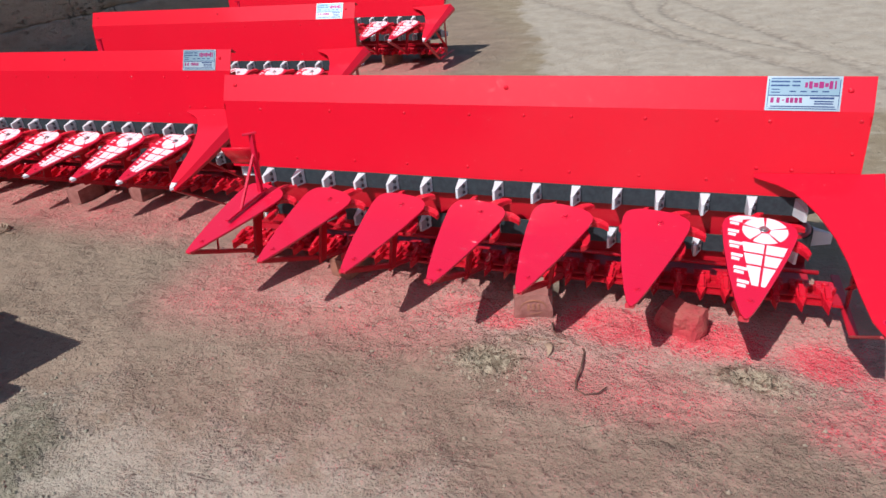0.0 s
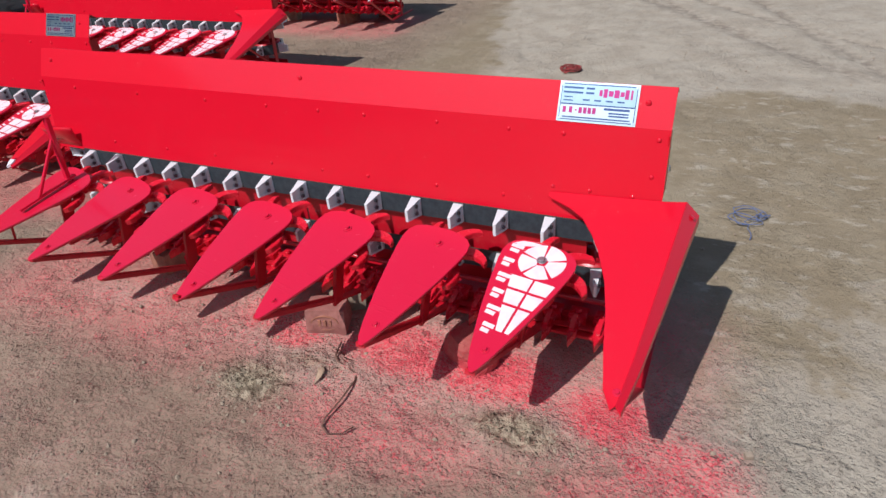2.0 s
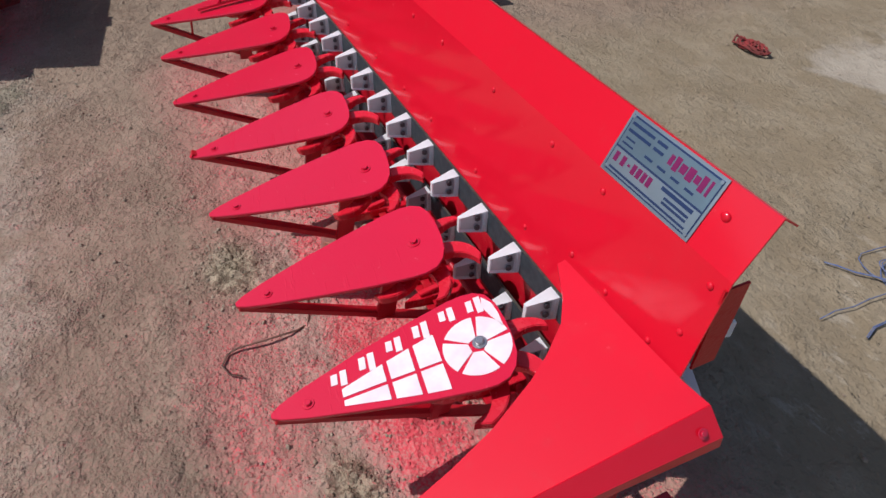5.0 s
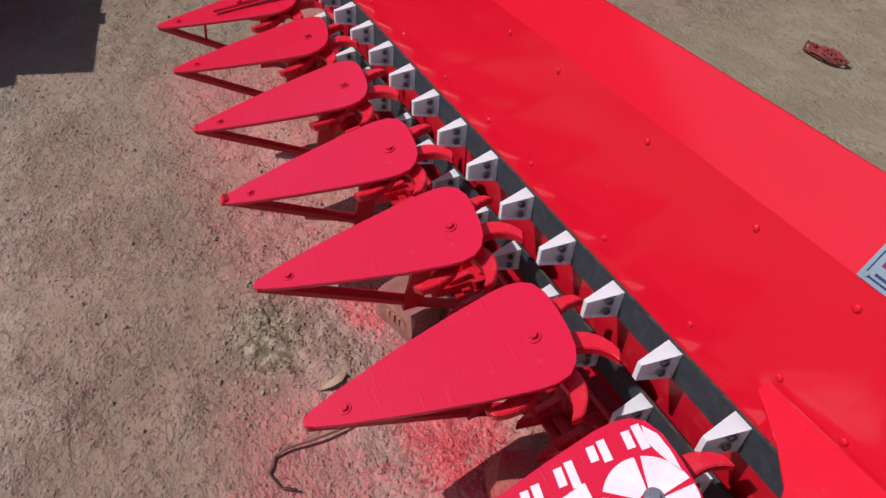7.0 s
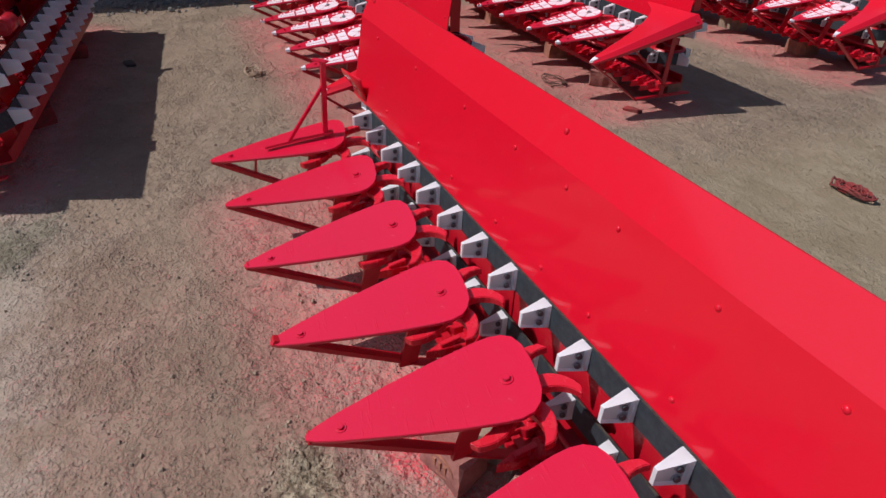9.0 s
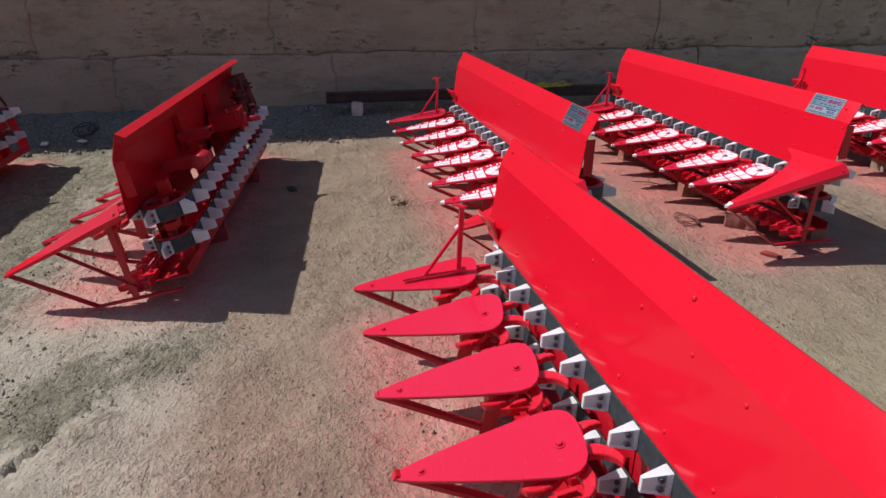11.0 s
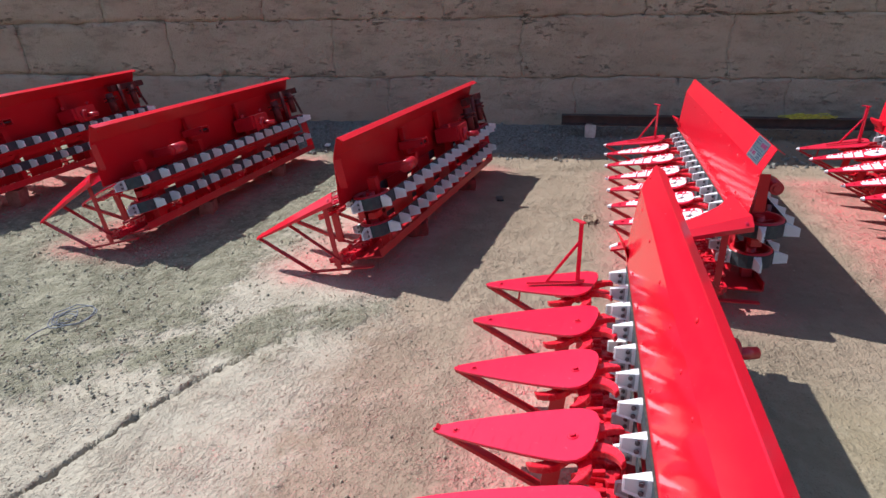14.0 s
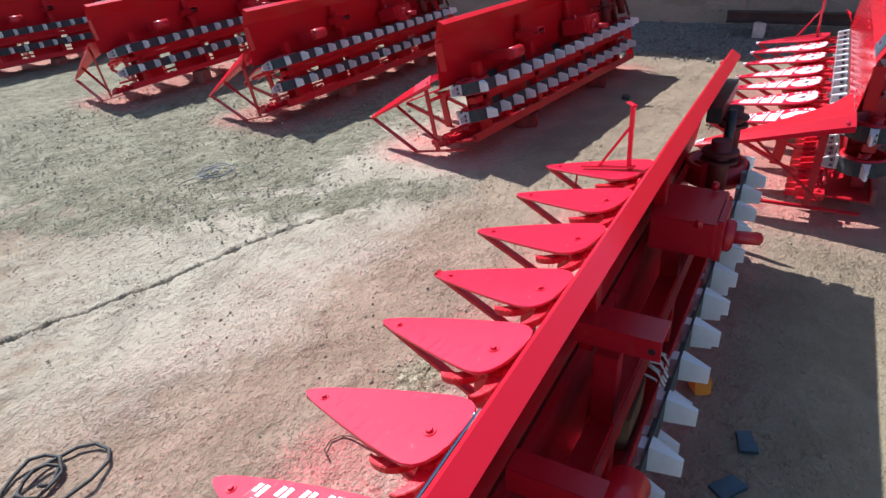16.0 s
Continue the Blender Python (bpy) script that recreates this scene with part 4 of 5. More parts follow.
def make_ground():
    def axis(lo, hi, step, far):
        mid = list(np.arange(lo, hi + 1e-6, step))
        out, g, s = [], hi, step
        while g < far:
            s *= 1.35
            g += s
            out.append(g)
        low, g, s = [], lo, step
        while g > -far:
            s *= 1.35
            g -= s
            low.append(g)
        return np.array(low[::-1] + mid + out)
    def finer(a, lo, hi, step):
        return np.unique(np.round(np.concatenate([a[(a < lo) | (a > hi)], np.arange(lo, hi, step)]), 4))

    xs = finer(axis(-5.6, 3.2, 0.03, 900), -0.15, 1.12, 0.012)
    ys = finer(finer(axis(-4.6, 7.0, 0.03, 900), -2.15, -1.35, 0.009), -0.58, -0.12, 0.012)
    X, Y = np.meshgrid(xs, ys, indexing="ij")
    Z = ground_height(X, Y)
    near = (X > -6) & (X < 4) & (Y > -6) & (Y < 7.2)
    spray, pale, moss = np.zeros_like(X), np.zeros_like(X), np.zeros_like(X)
    for n, (fx, fy, turn) in enumerate(FLEET):
        c, s = math.cos(radians(turn)), math.sin(radians(turn))
        lx, ly = (X - fx) * c + (Y - fy) * s, -(X - fx) * s + (Y - fy) * c
        dx, dy = np.maximum(np.abs(lx) - 1.15, 0), np.maximum(np.abs(ly - 0.02) - 0.22, 0)
        d = np.sqrt(dx * dx + dy * dy)
        spray = np.maximum(spray, 0.52 * (1 - smooth01(d / (0.50 if n == 0 else 0.42))))
        e = np.sqrt(((lx - 1.22) / 0.26) ** 2 + ((ly + 0.16) / 0.20) ** 2)
        spray = np.maximum(spray, 0.48 * (1 - smooth01((e - 0.2) / 1.0)))
    # where the last machine was sprayed
    for ex, ey, rx, ry, amount in ((1.13, -0.12, 0.18, 0.16, 1.0), (1.34, -0.25, 0.22, 0.17, 0.72), (1.20, -0.40, 0.25, 0.18, 0.58), (0.50, -0.07, 0.30, 0.18, 0.96), (0.81, -0.08, 0.26, 0.19, 1.0), (0.11, -0.12, 0.17, 0.12, 0.76), (-0.08, -0.06, 0.20, 0.14, 0.70), (0.55, -0.36, 0.6, 0.25, 0.55)):
        e = np.sqrt(((X - ex) / rx) ** 2 + ((Y - ey) / ry) ** 2)
        spray = np.maximum(spray, amount * (1 - smooth01((e - 0.25) / 1.1)))
    e = np.sqrt(((X - 0.3) / 1.6) ** 2 + ((Y + 0.75) / 0.75) ** 2)
    spray = np.maximum(spray, 0.22 * (1 - smooth01(e - 0.45)))
    heap = lambda x, y, f: f(-(((x - 0.11) / 0.13) ** 2 + ((y + 0.36) / 0.08) ** 2)) + 0.9 * f(-(((x - 0.92) / 0.14) ** 2 + ((y + 0.265) / 0.075) ** 2)) + 0.5 * f(-(((x - 0.25) / 0.16) ** 2 + ((y + 0.22) / 0.06) ** 2))
    clods = np.clip(heap(X, Y, np.exp), 0, 1)
    spray = spray * (1 - 0.8 * clods)
    pale = 0.9 * smooth01((X - 0.9 + 0.35 * (Y - 0.5)) / 1.4) * smooth01((Y + 0.4) / 0.8)
    pale = np.maximum(pale, 0.95 * smooth01((Y - 2.4 + 0.5 * X) / 1.0) * smooth01((X + 1.6) / 1.2))
    pale = np.maximum(pale, 0.86 * smooth01((-0.50 - Y) / 0.8) * smooth01((1.6 - X) / 1.6))
    pale = np.maximum(pale, 0.8 * np.exp(-(((X + 0.70) / 0.30) ** 2 + ((Y + 0.13) / 0.10) ** 2)))
    pale = np.maximum(pale, 0.90 * np.exp(-(((X - 0.50) / 1.1) ** 2 + ((Y + 0.08) / 0.30) ** 2)))
    pale = pale * (1 - 0.5 * np.exp(-(((X - 0.1) / 0.8) ** 2 + ((Y + 2.7) / 0.7) ** 2)))
    warp = np.zeros_like(X)
    for i, j in zip(*np.nonzero(near & (Y > -0.2))):
        warp[i, j] = noise.noise(Vector((X[i, j] * 2.2, Y[i, j] * 2.2, 5))) + 0.5 * noise.noise(Vector((X[i, j] * 7, Y[i, j] * 7, 6)))
    bare = np.minimum(X - 0.02 + 0.31 * (Y - 1.9), Y - 2.33 - 0.12 * X) + 0.16 * warp
    damp = smooth01((Y - 0.5) / 0.4) * smooth01((X + 2.2) / 0.8) * smooth01((9.0 - Y) / 2.0)
    flaky = smooth01((X + 0.45 * (Y - 1.9) - 0.25) / 0.5)
    olive = smooth01((X + 0.5 * Y - 0.9) / 0.9) * smooth01((Y + 0.25) / 0.5)
    olive = np.maximum(olive, smooth01((Y - 0.45) / 0.3) * smooth01((X + 1.2) / 0.6))
    pale = np.maximum(pale, 0.95 * np.exp(-(((X - 1.75) / 0.55) ** 2 + ((Y + 0.15) / 0.55) ** 2)))
    pale = pale * (1 - 0.75 * np.exp(-(((X - 1.2) / 0.75) ** 2 + ((Y - 1.3) / 0.75) ** 2)))
    pale = np.where(damp > 0, pale * (1 - damp) + damp * 0.92 * smooth01(0.5 + bare / 0.34), pale)
    band = np.exp(-((X + 0.62 * Y + 1.83) / 0.30) ** 2) * smooth01((-0.7 - Y) / 0.4)
    moss = np.maximum(smooth01((-1.35 - Y) / 0.8) * smooth01((-0.35 - X + 0.6 * smooth01((-2.0 - Y) / 0.6)) / 0.8), 0.75 * band)
    ash = smooth01((-4.40 - X) / 0.35) * smooth01((1.5 - Y) / 2.0)
    # old wheel tracks across the pale ground
    rut = np.zeros_like(X)
    for a, b, c, w in TRACKS:
        x0 = a + b * (Y - 4.5) + c * (Y - 4.5) ** 2
        rut = np.maximum(rut, np.exp(-((X - x0) / w) ** 2) * smooth01((Y - 2.6) / 0.5))
    for i, j in zip(*np.nonzero(near)):
        p = Vector((X[i, j], Y[i, j], 0.0))
        h = 0.010 * (noise.noise(p * 1.3)) + 0.006 * noise.noise(p * 5.0) + 0.0035 * noise.noise(p * 17.0)
        m = heap(p.x, p.y, math.exp) if -0.4 < p.x < 1.4 and -0.7 < p.y < 0.1 else 0.0
        if m > 0.01:
            h += min(m, 1.0) * (0.004 + 0.040 * abs(noise.noise(p * 16.0)) + 0.044 * abs(noise.noise(p * 38.0)))
        h -= 0.010 * rut[i, j]
        if moss[i, j] > 0.05:
            h += 0.012 * moss[i, j] * noise.noise(p * 13.0)
        # a crack in the slab
        if -1.1 < p.x < 1.4:
            line = float(np.interp(p.x, (-1.3, -0.884, -0.573, -0.328, -0.03, 0.464, 1.4), (-1.12, -1.316, -1.481, -1.56, -1.643, -1.831, -2.18))) + 0.014 * noise.noise(Vector((p.x * 4, 0, 3))) + 0.018 * noise.noise(Vector((p.x * 11, 0, 3))) + 0.014 * noise.noise(Vector((p.x * 27, 0, 3)))
            wide = 0.015 * (0.85 + 1.7 * noise.noise(Vector((p.x * 4.1, 4, 3))) + 0.9 * noise.noise(Vector((p.x * 15, 7, 3)))) * min(1.0, (p.x + 1.1) * 3.0)
            if wide > 0.001:
                h -= 0.045 * min(1.0, max(0.0, 1.7 - abs(p.y - line) / wide))
            h -= 0.012 / (1 + math.exp(max(-60.0, min(60.0, (p.y - line) / 0.012))))
        if p.x < -4.3:
            h += 0.020 * max(0.0, noise.noise(p * 7.0)) * min(1, (-4.3 - p.x))
        Z[i, j] += h
    nx, ny = X.shape
    verts = np.stack([X, Y, Z], -1).reshape(-1, 3)
    idx = np.arange(nx * ny).reshape(nx, ny)
    faces = np.stack([idx[:-1, :-1], idx[1:, :-1], idx[1:, 1:], idx[:-1, 1:]], -1).reshape(-1, 4)
    me = bpy.data.meshes.new("ground")
    me.from_pydata(verts.tolist(), [], faces.tolist())
    for name, arr in (("spray", spray), ("pale", pale), ("moss", moss), ("clods", clods), ("ash", ash), ("rut", rut), ("olive", olive), ("flaky", flaky)):
        a = me.attributes.new(name, "FLOAT", "POINT")
        a.data.foreach_set("value", arr.reshape(-1).astype(np.float32))
    me.shade_smooth()
    me.materials.append(GROUND)
    return tagged(new("ground", me), "trodden brown dirt yard stained with red overspray", "ground", kind="structure")


ground = make_ground()

WALL_X, COURSE, BLOCK, WALL_TOP = -5.34, 0.585, 1.97, 3.25


def seam(y, k):
    """How far the joint under lift k strays from level."""
    return 0.0 if k == 0 else 0.028 * noise.noise(Vector((y * 1.1, k * 5.1, 0))) + 0.014 * noise.noise(Vector((y * 6.0, k * 3.3, 2)))


def mud_block(y0, y1, z0, z1, row):
    """One lift of the mud wall: a rough face with crumbled edges and ragged ends."""
    step = 0.026 if -5.0 < y0 < 3.5 and z0 < 1.5 else 0.06
    ny, nz = max(4, int((y1 - y0) / step)), max(4, int((z1 - z0) / step))
    rows = []
    ragged = lambda z, y: 0.055 * noise.noise(Vector((z * 3.4, y * 3.1, 1.7))) + 0.030 * noise.noise(Vector((z * 23, y * 2.3, 5.1)))
    for i in range(nz + 1):
        z = z0 + (z1 - z0) * i / nz
        uneven = lambda y: (1 - i / nz) * seam(y, row) + i / nz * seam(y, row + 1)
        a, b = y0 + ragged(z, y0), y1 - (0.0065 if noise.noise(Vector((y1 * 3.3, row * 2.7, 0.4))) > -0.05 else 0.0012) * (1 + noise.noise(Vector((z * 4, y1, 2)))) + ragged(z, y1)
        r = []
        for j in range(ny + 1):
            y = a + (b - a) * j / ny
            p = Vector((row * 3.1, y, z))
            ed = min(i, nz - i) * step
            en = min(j, ny - j) * step
            d = 0.012 * noise.noise(p * 1.5) + 0.010 * noise.noise(p * 6.0) + 0.005 * noise.noise(p * 17) + 0.003 * noise.noise(Vector((p.x, p.y * 2.2, p.z * 9)))
            pit = max(0.0, noise.noise(p * 12.0 + Vector((9, 0, 0))) - 0.45) * (0.14 if ed < 0.10 else 0.05)
            d -= pit + 0.020 * max(0, 1 - ed / 0.05) * max(0.0, 0.05 + 1.8 * noise.noise(p * 5.0)) + 0.004 * max(0, 1 - en / 0.03)
            r.append((WALL_X + d + (0.012 if row == 0 else 0), y, z + uneven(y)))
        rows.append(r)
    bm = bmesh.new()
    vs = [[bm.verts.new(q) for q in r] for r in rows]
    for a, b in zip(vs, vs[1:]):
        for j in range(ny):
            bm.faces.new((a[j], a[j + 1], b[j + 1], b[j])).smooth = True
    # ends, top and bottom run back into the wall
    rim = vs[0] + [r[-1] for r in vs[1:]] + vs[-1][-2::-1] + [r[0] for r in vs[-2:0:-1]]
    back = [bm.verts.new((WALL_X - 0.08, v.co.y, v.co.z)) for v in rim]
    for k in range(len(rim)):
        bm.faces.new((rim[k], back[k], back[(k + 1) % len(rim)], rim[(k + 1) % len(rim)]))
    return bm


bm = bmesh.new()
box(bm, (WALL_X - 0.29, -1.0, WALL_TOP / 2), (0.46, 40.0, WALL_TOP))
wall = tagged(part("wall_west", bm, MUD), "tall weathered mud wall built in cracked lifts", "wall", kind="structure")
z0 = 0.03
for row in range(6):
    z1 = 0.607 + COURSE * row if row < 5 else WALL_TOP
    shift = (-0.67, -1.46)[(row + 1) % 2] if row else -0.1
    for k in range(-6, 6):
        y0 = shift + k * BLOCK
        part("mud_block", mud_block(y0, y0 + BLOCK, z0, z1, row), MUD_PLINTH if row == 0 else MUD, wall)
    z0 = z1

# ---- the reapers ----
main = build_reaper("freshly painted red reaper with one stencilled row divider, standing on bricks", stencils=(7,))
main.matrix_basis = place(0, 0, 0)
second = build_reaper("red reaper with white-stencilled dividers and a foil name plate", stencils=(2, 3, 4, 5, 6, 7), tips=True)
second.matrix_basis = place(*FLEET[1][:2], -0.006)
third = build_reaper("red reaper with white-stencilled dividers and a printed name plate", stencils=(2, 3, 4, 5, 6, 7), tips=True)
third.matrix_basis = place(*FLEET[2][:2], 0.004)
copy_thing(third, place(*FLEET[3][:2], 0.004))
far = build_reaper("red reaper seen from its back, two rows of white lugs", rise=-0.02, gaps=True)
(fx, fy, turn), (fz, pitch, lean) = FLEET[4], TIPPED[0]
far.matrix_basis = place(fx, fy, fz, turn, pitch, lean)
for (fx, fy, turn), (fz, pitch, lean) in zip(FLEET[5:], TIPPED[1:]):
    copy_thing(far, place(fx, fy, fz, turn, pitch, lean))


# ---- supports and clutter ----
def rough_block(sx, sy, sz, seed, wear=0.012, cuts=4):
    """A chipped brick or stone standing on z = 0."""
    bm = bmesh.new()
    g = bmesh.ops.create_cube(bm, size=1.0)
    bmesh.ops.subdivide_edges(bm, edges=bm.edges, cuts=cuts, use_grid_fill=True)
    for v in bm.verts:
        c = v.co.copy()
        far_out = sum(max(0, abs(k) - 0.38) for k in c)
        c *= 1 - 0.22 * max(0, far_out - 0.14)
        p = Vector((c.x * sx, c.y * sy, (c.z + 0.5) * sz))
        q = p * 14 + Vector((seed * 7.3, seed * 1.9, 0))
        v.co = p + wear * Vector((noise.noise(q), noise.noise(q + Vector((5, 0, 0))), noise.noise(q + Vector((0, 5, 0))) * (0.5 if c.z > -0.49 else 0)))
    return bm


def support(x, y, h, sx, sy, turn, seed, name="brick", mat=None, label="chipped fired brick propping up a reaper", category="brick", wear=0.008):
    ob = part(name, rough_block(sx, sy, h, seed, wear), mat or BRICK, at=pose(x, y, float(ground_height(x, y)) - 0.004, 0, 0, turn))
    return tagged(ob, label, category, "props under the reapers")


half = support(0.195, -0.040, 0.098, 0.135, 0.085, 16, 1, mat=BRICK_STAMPED, wear=0.014, label="dusty half brick with an oval maker's stamp")
bm = bmesh.new()
ring = lambda r: [(r * math.cos(a) * 1.0, -0.046, 0.05 + 0.62 * r * math.sin(a)) for a in (2 * math.pi * i / 24 for i in range(24))]
o, i_ = ring(0.048), ring(0.042)
for k in range(24):
    slab(bm, [o[k], o[(k + 1) % 24], i_[(k + 1) % 24], i_[k]], (0, 0.006, 0))
for dx in (-0.018, 0.0, 0.018):
    box(bm, (dx, -0.044, 0.05), (0.009, 0.006, 0.024))
part("stamp", bm, BRICK, half, "oval stamp with plain bars")
support(0.705, -0.045, 0.100, 0.140, 0.085, -28, 2, label="broken brick splashed with red paint", wear=0.028, mat=BRICK_RED)
support(0.20, 0.075, 0.088, 0.12, 0.07, 35, 3, "stone", STONE, "pale lump of dried mortar", "stone", 0.012)
support(-0.62, 0.12, 0.088, 0.20, 0.10, 80, 4)
support(-0.95, 0.30, 0.088, 0.22, 0.10, 5, 5)
support(0.95, 0.33, 0.088, 0.22, 0.10, 0, 6)
for x, y, turn, sd in ((-2.58, 0.53, 85, 11), (-2.20, 0.62, 80, 12), (-3.5, 0.80, 0, 13), (-1.85, 0.85, 0, 14)):
    support(x, y, 0.086, 0.17, 0.10, turn, sd, mat=BRICK_STAMPED)
for x, y, turn, sd in ((-2.50, 2.02, 80, 21), (-1.95, 1.98, 60, 22), (-3.4, 2.05, 85, 23), (-1.75, 2.28, 0, 24)):
    support(x, y, 0.095, 0.17, 0.10, turn, sd, mat=BRICK_STAMPED if sd == 22 else None, wear=0.02 if sd == 22 else 0.008)
for x, y, turn, sd in ((-2.72, 3.82, 10, 31), (-2.05, 3.80, 80, 32), (-3.4, 3.85, 85, 33), (-1.75, 4.05, 0, 34)):
    support(x, y, 0.095, 0.20, 0.11, turn, sd, mat=STONE if sd == 31 else None)
for n, ((fx, fy, turn), (fz, pitch, lean)) in enumerate(zip(FLEET[4:], TIPPED)):
    m = place(fx, fy, fz, turn, pitch, lean)
    for lx in (-0.62, 0.42):
        p = m @ Vector((lx, 0.24, 0.089))
        if n == 0:
            support(p.x, p.y, p.z + 0.004, 0.17, 0.13, 20, lx + 50, "stone", RAG, "rounded stone coated in red paint", "stone", 0.02)
        else:
            support(p.x, p.y, p.z + 0.004, 0.13, 0.10, turn + 20, fx + lx + 9, mat=BRICK_STAMPED)


def string_pile(name, x, y, rx, ry, loops, r, mat, label, category, seed, flat=0.03, tail=6):
    rnd = random.Random(seed)
    bm = bmesh.new()
    pts, a = [], 0.0
    for k in range(loops * 14):
        a += 2 * math.pi / 14 * (1 + 0.25 * math.sin(k * 0.37 + seed))
        f = 0.60 + 0.40 * math.sin(k * 0.21 + seed * 2.1) + 0.25 * noise.noise(Vector((k * 0.16, seed, 0)))
        px, py = rx * f * math.cos(a) + 0.45 * rx * noise.noise(Vector((k * 0.07, 0, seed))), ry * f * math.sin(a) + 0.45 * ry * noise.noise(Vector((0, k * 0.07, seed)))
        gz = float(ground_height(x + px, y + py))
        pts.append((px, py, gz + r + 0.004 + flat * abs(math.sin(k * 0.9 + seed)) * (0.3 + 0.7 * rnd.random())))
    for k in range(tail):
        e = pts[-1]
        pts.append((e[0] + rx * 0.22, e[1] - ry * 0.16 * (1 - k * 0.3), float(ground_height(x, y)) + r + 0.004))
    tube(bm, pts, r, 5)
    ob = part(name, bm, mat, at=T((x, y, 0)))
    return tagged(ob, label, category)


def cord_loops(name, x, y, rx, ry, loops, r, mat, label, category, seed, tails=((0.02, -0.13),), rise=0.03):
    """A few open rings of cord, knotted at one place, with loose ends."""
    rnd = random.Random(seed)
    bm = bmesh.new()
    gz = float(ground_height(x, y)) + r + 0.004
    pts = []
    for k in range(loops):
        fx, fy, cx, cy, tilt = rx * rnd.uniform(0.6, 1.15), ry * rnd.uniform(0.55, 1.15), rnd.gauss(0, rx * 0.2), rnd.gauss(0, ry * 0.22), rnd.uniform(0.0, rise)
        ph, turn = rnd.uniform(0, 6.28), rnd.uniform(0.8, 1.2)
        for i in range(22):
            a = 2 * math.pi * i / 22 * turn + 0.6
            wob = 1 + 0.22 * noise.noise(Vector((i * 0.35, k * 3.1, seed)))
            pts.append((cx + fx * wob * math.cos(a), cy + fy * wob * math.sin(a), gz + 0.003 * k + tilt * (0.5 + 0.5 * math.sin(a + ph))))
        pts += [(rx * 0.7 + 0.02 * math.cos(i * 1.9 + k), ry * 0.6 + 0.018 * math.sin(i * 1.7 + k), gz + 0.006 * (i % 4)) for i in range(4)]
    for n, (tx, ty) in enumerate(tails):
        px, py = rnd.uniform(-0.3, 0.6) * rx, -0.6 * ry
        run = [(px + tx * f + 0.02 * noise.noise(Vector((f * 4, seed, tx * 9))), py + ty * f, gz + 0.012 * (1 - f)) for f in (0, 0.2, 0.4, 0.6, 0.8, 1.0)]
        pts += run if n == len(tails) - 1 else run + [(qx + 2.2 * r, qy, qz) for qx, qy, qz in run[::-1]]
    tube(bm, pts, r, 5)
    return tagged(part(name, bm, mat, at=T((x, y, 0))), label, category)


cord_loops("cord_loop", 1.44, 1.05, 0.062, 0.060, 3, 0.0019, CORD_BLUE, "knotted loop of thin blue cord on the ground", "cord", 3, ((0.03, -0.11),))
cord_loops("cord_tangle", 0.95, 1.41, 0.15, 0.10, 4, 0.0018, CORD_BLUE, "sprawling tangle of thin blue and grey cord", "cord", 8, ((-0.16, -0.10), (0.05, -0.24), (-0.02, -0.30)), 0.05)
string_pile("wire_coil", -0.93, -2.39, 0.13, 0.11, 4, 0.0030, CORD_GREY, "loose coil of grey wire on bare ground", "wire", 5, 0.015)
string_pile("wire_coil", -4.90, -2.25, 0.12, 0.10, 3, 0.005, CORD_DARK, "dark wire ring by the mud wall", "wire", 6, 0.03)
string_pile("strap_tangle", 0.91, -1.05, 0.15, 0.12, 3, 0.0055, CORD_DARK, "black rubber strap coiled on the dirt", "strap", 2, 0.03)
string_pile("straw_clump", -2.72, 0.07, 0.075, 0.05, 6, 0.004, CORD_TAN, "small clump of dry twisted straw", "straw", 9, 0.03)
cord_loops("wire_coil", -2.06, 1.70, 0.095, 0.06, 3, 0.0026, RUST, "small coil of rusty wire by a reaper", "wire", 10, ((0.06, -0.03),), 0.015)
string_pile("net_bundle", -5.04, 1.98, 0.04, 0.25, 8, 0.004, NET, "yellow net bundle lying on the steel beam", "net", 4, 0.03).location.z = 0.207

bm = bmesh.new()
pts = [(0.281, -0.113), (0.301, -0.179), (0.323, -0.198), (0.365, -0.207), (0.399, -0.219), (0.414, -0.250), (0.417, -0.330), (0.411, -0.405), (0.415, -0.432), (0.446, -0.451), (0.486, -0.440), (0.505, -0.412)]
for side in (0.0, 0.0028):
    tube(bm, [(x + side, y + 0.3 * side, 0.010 + 0.5 * side + 0.005 * math.sin(i * 1.3)) for i, (x, y) in enumerate(pts)], 0.0019, 5)
tagged(part("plastic_strip", bm, RUST), "curled brown plastic strip on the dirt", "strip")
bm = bmesh.new()
spine = [(0.272, -0.228, 0.008), (0.288, -0.240, 0.012), (0.302, -0.258, 0.016), (0.306, -0.280, 0.013), (0.303, -0.302, 0.008)]
wide = (0.001, 0.006, 0.008, 0.006, 0.001)
sheet(bm, [[(x - w, y - w, z + 0.5 * w) for (x, y, z), w in zip(spine, wide)], spine, [(x + w, y + w, z + 0.7 * w) for (x, y, z), w in zip(spine, wide)]], 0.0012, smooth=True)
tagged(part("dry_leaf", bm, CORD_TAN), "dry curled leaf on red-stained dirt", "leaf")


string_pile("rag", -0.408, 2.165, 0.100, 0.046, 11, 0.0042, RAG, "crumpled paint-soaked rag on the ground", "rag", 21, 0.03, 0)
string_pile("rag", 0.30, 2.74, 0.075, 0.062, 11, 0.0042, RAG, "crumpled paint-soaked rag on the ground", "rag", 23, 0.03, 0)

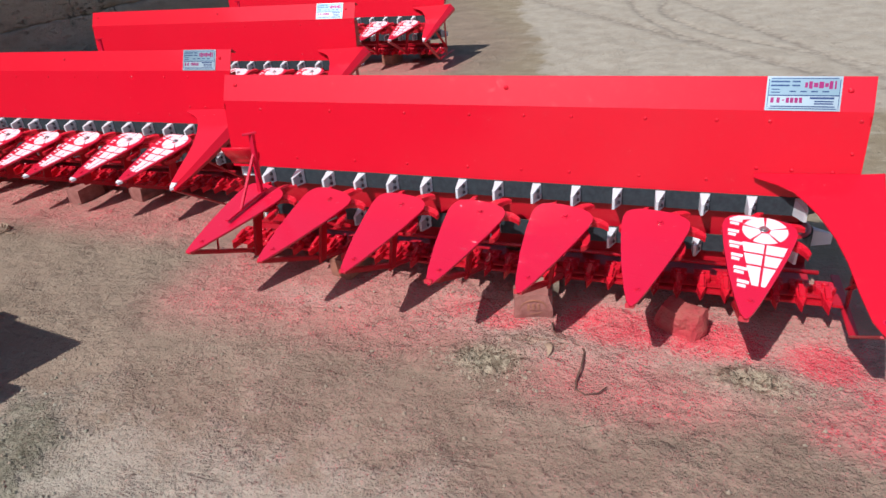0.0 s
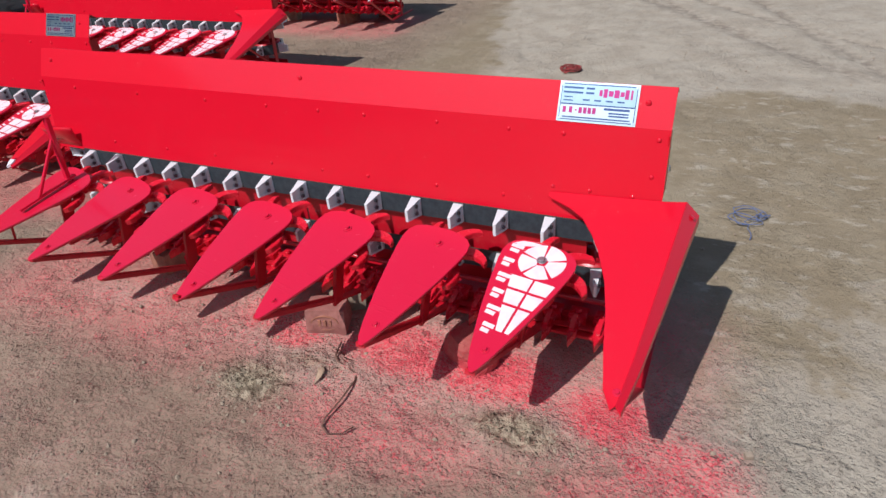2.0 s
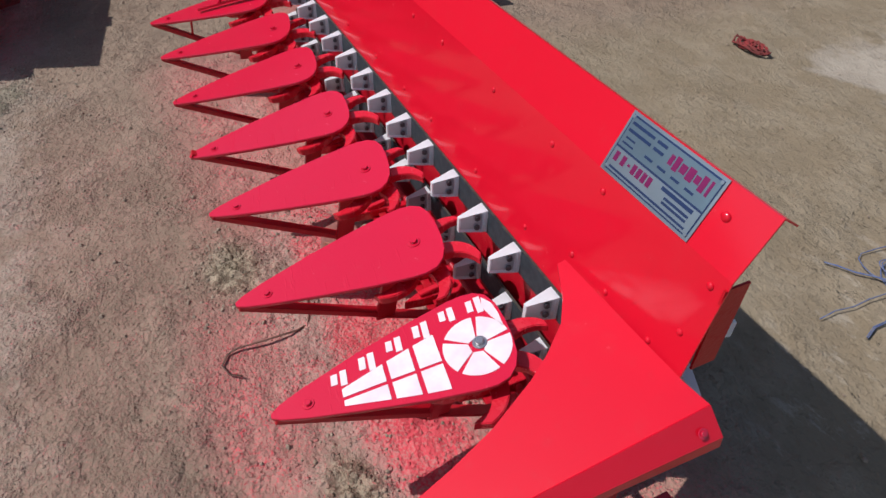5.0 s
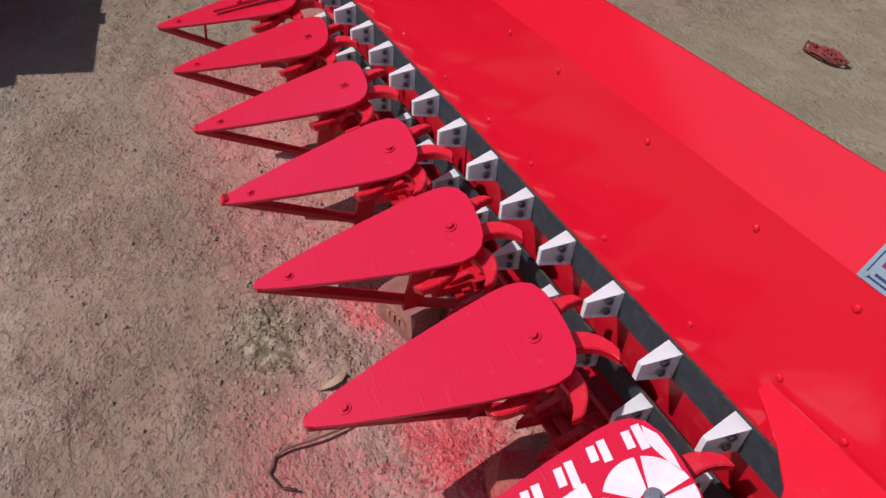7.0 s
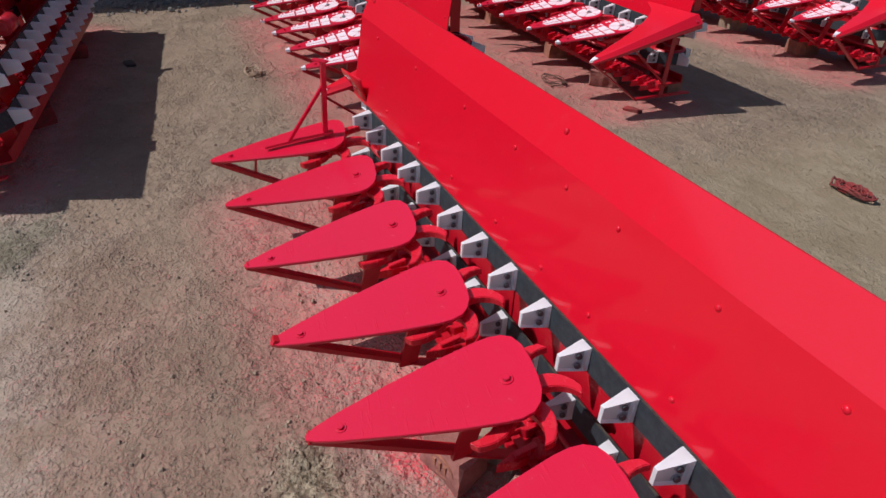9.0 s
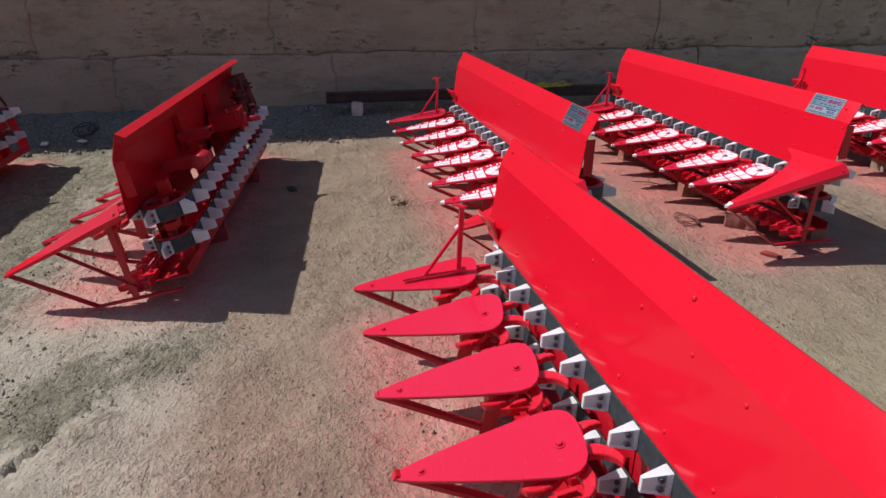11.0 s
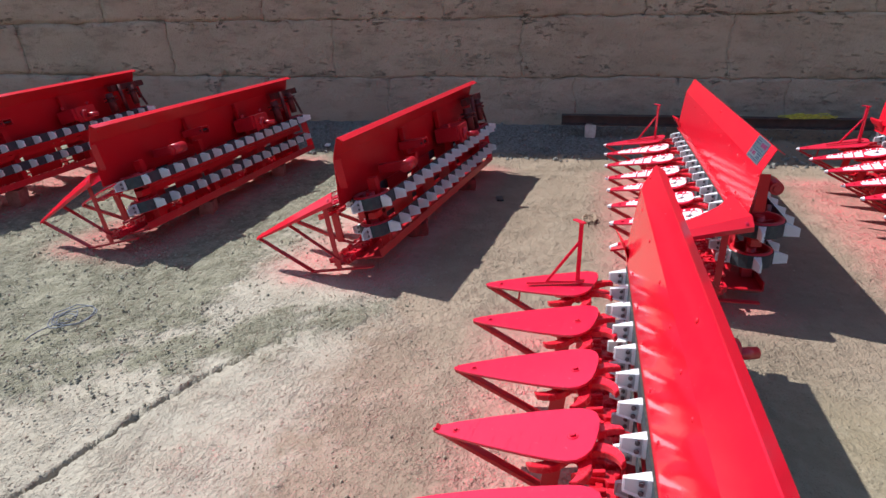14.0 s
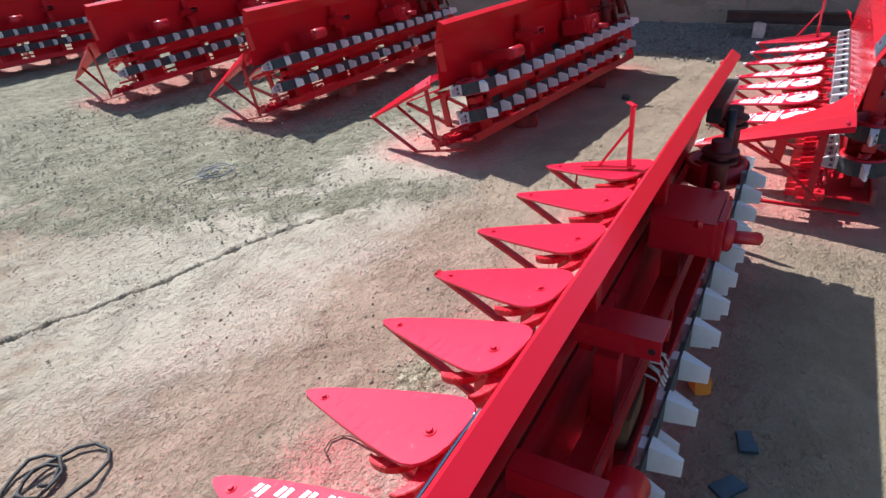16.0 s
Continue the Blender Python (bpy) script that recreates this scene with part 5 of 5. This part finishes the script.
# I-beam along the foot of the wall
bm = bmesh.new()
for z, w in ((0.206, 0.10), (0.290, 0.10)):
    box(bm, (-5.04, 2.11, z), (w, 4.66, 0.009))
box(bm, (-5.04, 2.11, 0.248), (0.008, 4.66, 0.08))
tagged(part("steel_beam", bm, BEAM_MAT, bevel=0.002), "dark rusty steel I-beam lying along the wall", "beam")
for y, sd in ((0.06, 41), (2.6, 42), (4.1, 43)):
    gz = float(ground_height(-5.0, y))
    support(-5.03, y, 0.2055 - gz, 0.09, 0.10, 4, sd, mat=BRICK_PALE, label="whitish lump of brick carrying the steel beam")

# scraps
def scrap(name, x, y, z, sx, sy, sz, turn, mat, label, category, seed):
    return tagged(part(name, rough_block(sx, sy, sz, seed, min(sx, sy) * 0.12, 3), mat, at=pose(x, y, z, 0, 0, turn)), label, category)


scrap("pouch", -0.045, 0.575, 0.0, 0.075, 0.045, 0.012, 20, POUCH, "crumpled dark blue foil pouch in shade", "pouch", 61)
scrap("pouch", 0.135, 0.555, 0.0, 0.085, 0.05, 0.014, -35, POUCH, "crumpled dark blue foil pouch in shade", "pouch", 62)
scrap("stone", 1.49, -0.136, -0.004, 0.020, 0.017, 0.013, 20, STONE, "small pale stone on the dirt", "stone", 63)
scrap("stone", 2.08, 1.90, -0.004, 0.075, 0.05, 0.03, 30, STONE, "pale flat stone on the dirt", "stone", 64)
scrap("stone", 1.98, 2.00, -0.004, 0.04, 0.03, 0.02, 10, STONE, "small pale stone on the dirt", "stone", 65)
scrap("chip", -3.13, -0.585, 0.0, 0.10, 0.05, 0.014, 10, BLACK, "flat dark chip of wood in shade", "chip", 66)
bm = bmesh.new()
arc = [(-0.13 + 0.26 * i / 12, 0.05 * math.sin(math.pi * i / 12) - 0.02, 0.006 + 0.012 * (i / 12) ** 2) for i in range(13)]
sheet(bm, [[(px, py + 0.016 * math.sin(math.pi * (0.12 + 0.80 * k / 12)), pz) for k, (px, py, pz) in enumerate(arc)], arc], 0.003)
tagged(part("sickle_blade", bm, BLACK, at=pose(-2.70, 1.83, 0.014, 0, 0, 35)), "thin curved dark sickle blade on the ground", "blade")
support(-1.52, 1.86, 0.020, 0.09, 0.045, 25, 72, "rag", RAG, "flat paint-stained rag on the ground", "rag", 0.016)
scrap("paper_scrap", -4.62, -2.52, 0.02, 0.09, 0.05, 0.012, 10, PAPER, "white paper scrap by the shade line", "paper", 68)
scrap("paper_scrap", -4.66, -2.25, 0.02, 0.07, 0.04, 0.012, 50, PAPER, "white paper scrap by the shade line", "paper", 69)
bm = rough_block(0.20, 0.09, 0.10, 70, 0.006)
tagged(part("carton", bm, CARTON, at=pose(0.12, 0.27, 0.0975, 0, 0, 2)), "brown carton stowed on the reaper deck", "carton")
scrap("cap", -0.215, 0.425, 0.0, 0.06, 0.05, 0.05, 30, ORANGE, "orange plastic cap on the ground behind the reaper", "cap", 71)
bm = bmesh.new()
for k in range(7):
    tube(bm, [(0.02 * k, 0.0, 0.05), (0.02 * k + 0.01, 0.03, 0.065 + 0.01 * (k % 3)), (0.02 * k - 0.01, 0.06, 0.04 + 0.01 * (k % 2)), (0.02 * k + 0.004, 0.085, 0.02)], 0.0035, 5)
tagged(part("string_bunch", bm, PAPER, at=T((-0.15, 0.265, 0.095))), "bunch of white strings tied to the frame", "string")

# loose grit and small stones, too many to count
def scatter(name, mat, label, places, seed):
    """Small angular stones. places: (how many, a function that gives x and y, least and largest radius)."""
    rnd = random.Random(seed)
    verts, faces = [], []
    for count, where, r0, r1 in places:
        for k in range(count):
            x, y = where(rnd)
            r = r0 + (r1 - r0) * rnd.random() ** 2.2
            z = float(ground_height(x, y)) + r * 0.3
            b, a0 = len(verts), rnd.uniform(0, 3)
            for q in range(5):
                j, a = r * rnd.uniform(0.7, 1.2), a0 + q * 1.2566
                verts.append((x + j * 1.15 * math.cos(a), y + j * math.sin(a), z - 0.2 * r))
            for q in range(3):
                j, a = r * rnd.uniform(0.4, 0.75), a0 + q * 2.094 + 0.4
                verts.append((x + j * math.cos(a), y + j * math.sin(a), z + r * rnd.uniform(0.45, 0.75)))
            faces += [(b + 5, b + 6, b + 7), (b, b + 1, b + 5), (b + 1, b + 6, b + 5), (b + 1, b + 2, b + 6), (b + 2, b + 3, b + 6), (b + 3, b + 7, b + 6), (b + 3, b + 4, b + 7), (b + 4, b + 5, b + 7), (b + 4, b, b + 5)]
    me = bpy.data.meshes.new(name)
    me.from_pydata(verts, [], faces)
    me.materials.append(mat)
    return tagged(new(name, me), label, "grit", kind="stuff")


spot = lambda x, y, sx, sy: lambda rnd: (rnd.gauss(x, sx), rnd.gauss(y, sy))
field = lambda x0, x1, y0, y1: lambda rnd: (rnd.uniform(x0, x1), rnd.uniform(y0, y1))


def along_band(rnd):
    y = rnd.uniform(-3.6, -0.7)
    return -1.83 - 0.62 * y + rnd.gauss(0, 0.22), y


scatter("loose_grit", STONE, "loose tan grit and small stones over the dirt", (
    (560, spot(0.11, -0.36, 0.085, 0.050), 0.002, 0.0085), (420, spot(0.92, -0.265, 0.085, 0.042), 0.002, 0.0075),
    (160, spot(0.3, -0.2, 0.3, 0.12), 0.0015, 0.006), (160, spot(0.0, 0.0, 0.5, 0.3), 0.0015, 0.006),
    (2600, field(-4.5, 2.8, -4.5, 6.0), 0.0018, 0.008), (2200, field(-2.4, 2.0, -2.6, 0.1), 0.0012, 0.0045), (1500, field(-4.4, -0.5, -1.2, 3.5), 0.0015, 0.006), (1600, field(-2.8, 0.3, -2.6, -0.6), 0.0015, 0.0065)), 11)
scatter("gravel", GRAVEL, "grey-green gravel trodden into mossy dirt", ((800, along_band, 0.002, 0.008), (6500, field(-3.8, -0.3, -4.8, -1.55), 0.0018, 0.0105)), 12)
scatter("rubble", RUBBLE, "grey ash rubble along the foot of the wall", ((2400, field(-5.30, -4.32, -6.0, 2.0), 0.004, 0.026), (500, field(-5.30, -4.65, 2.0, 5.0), 0.004, 0.02)), 13)
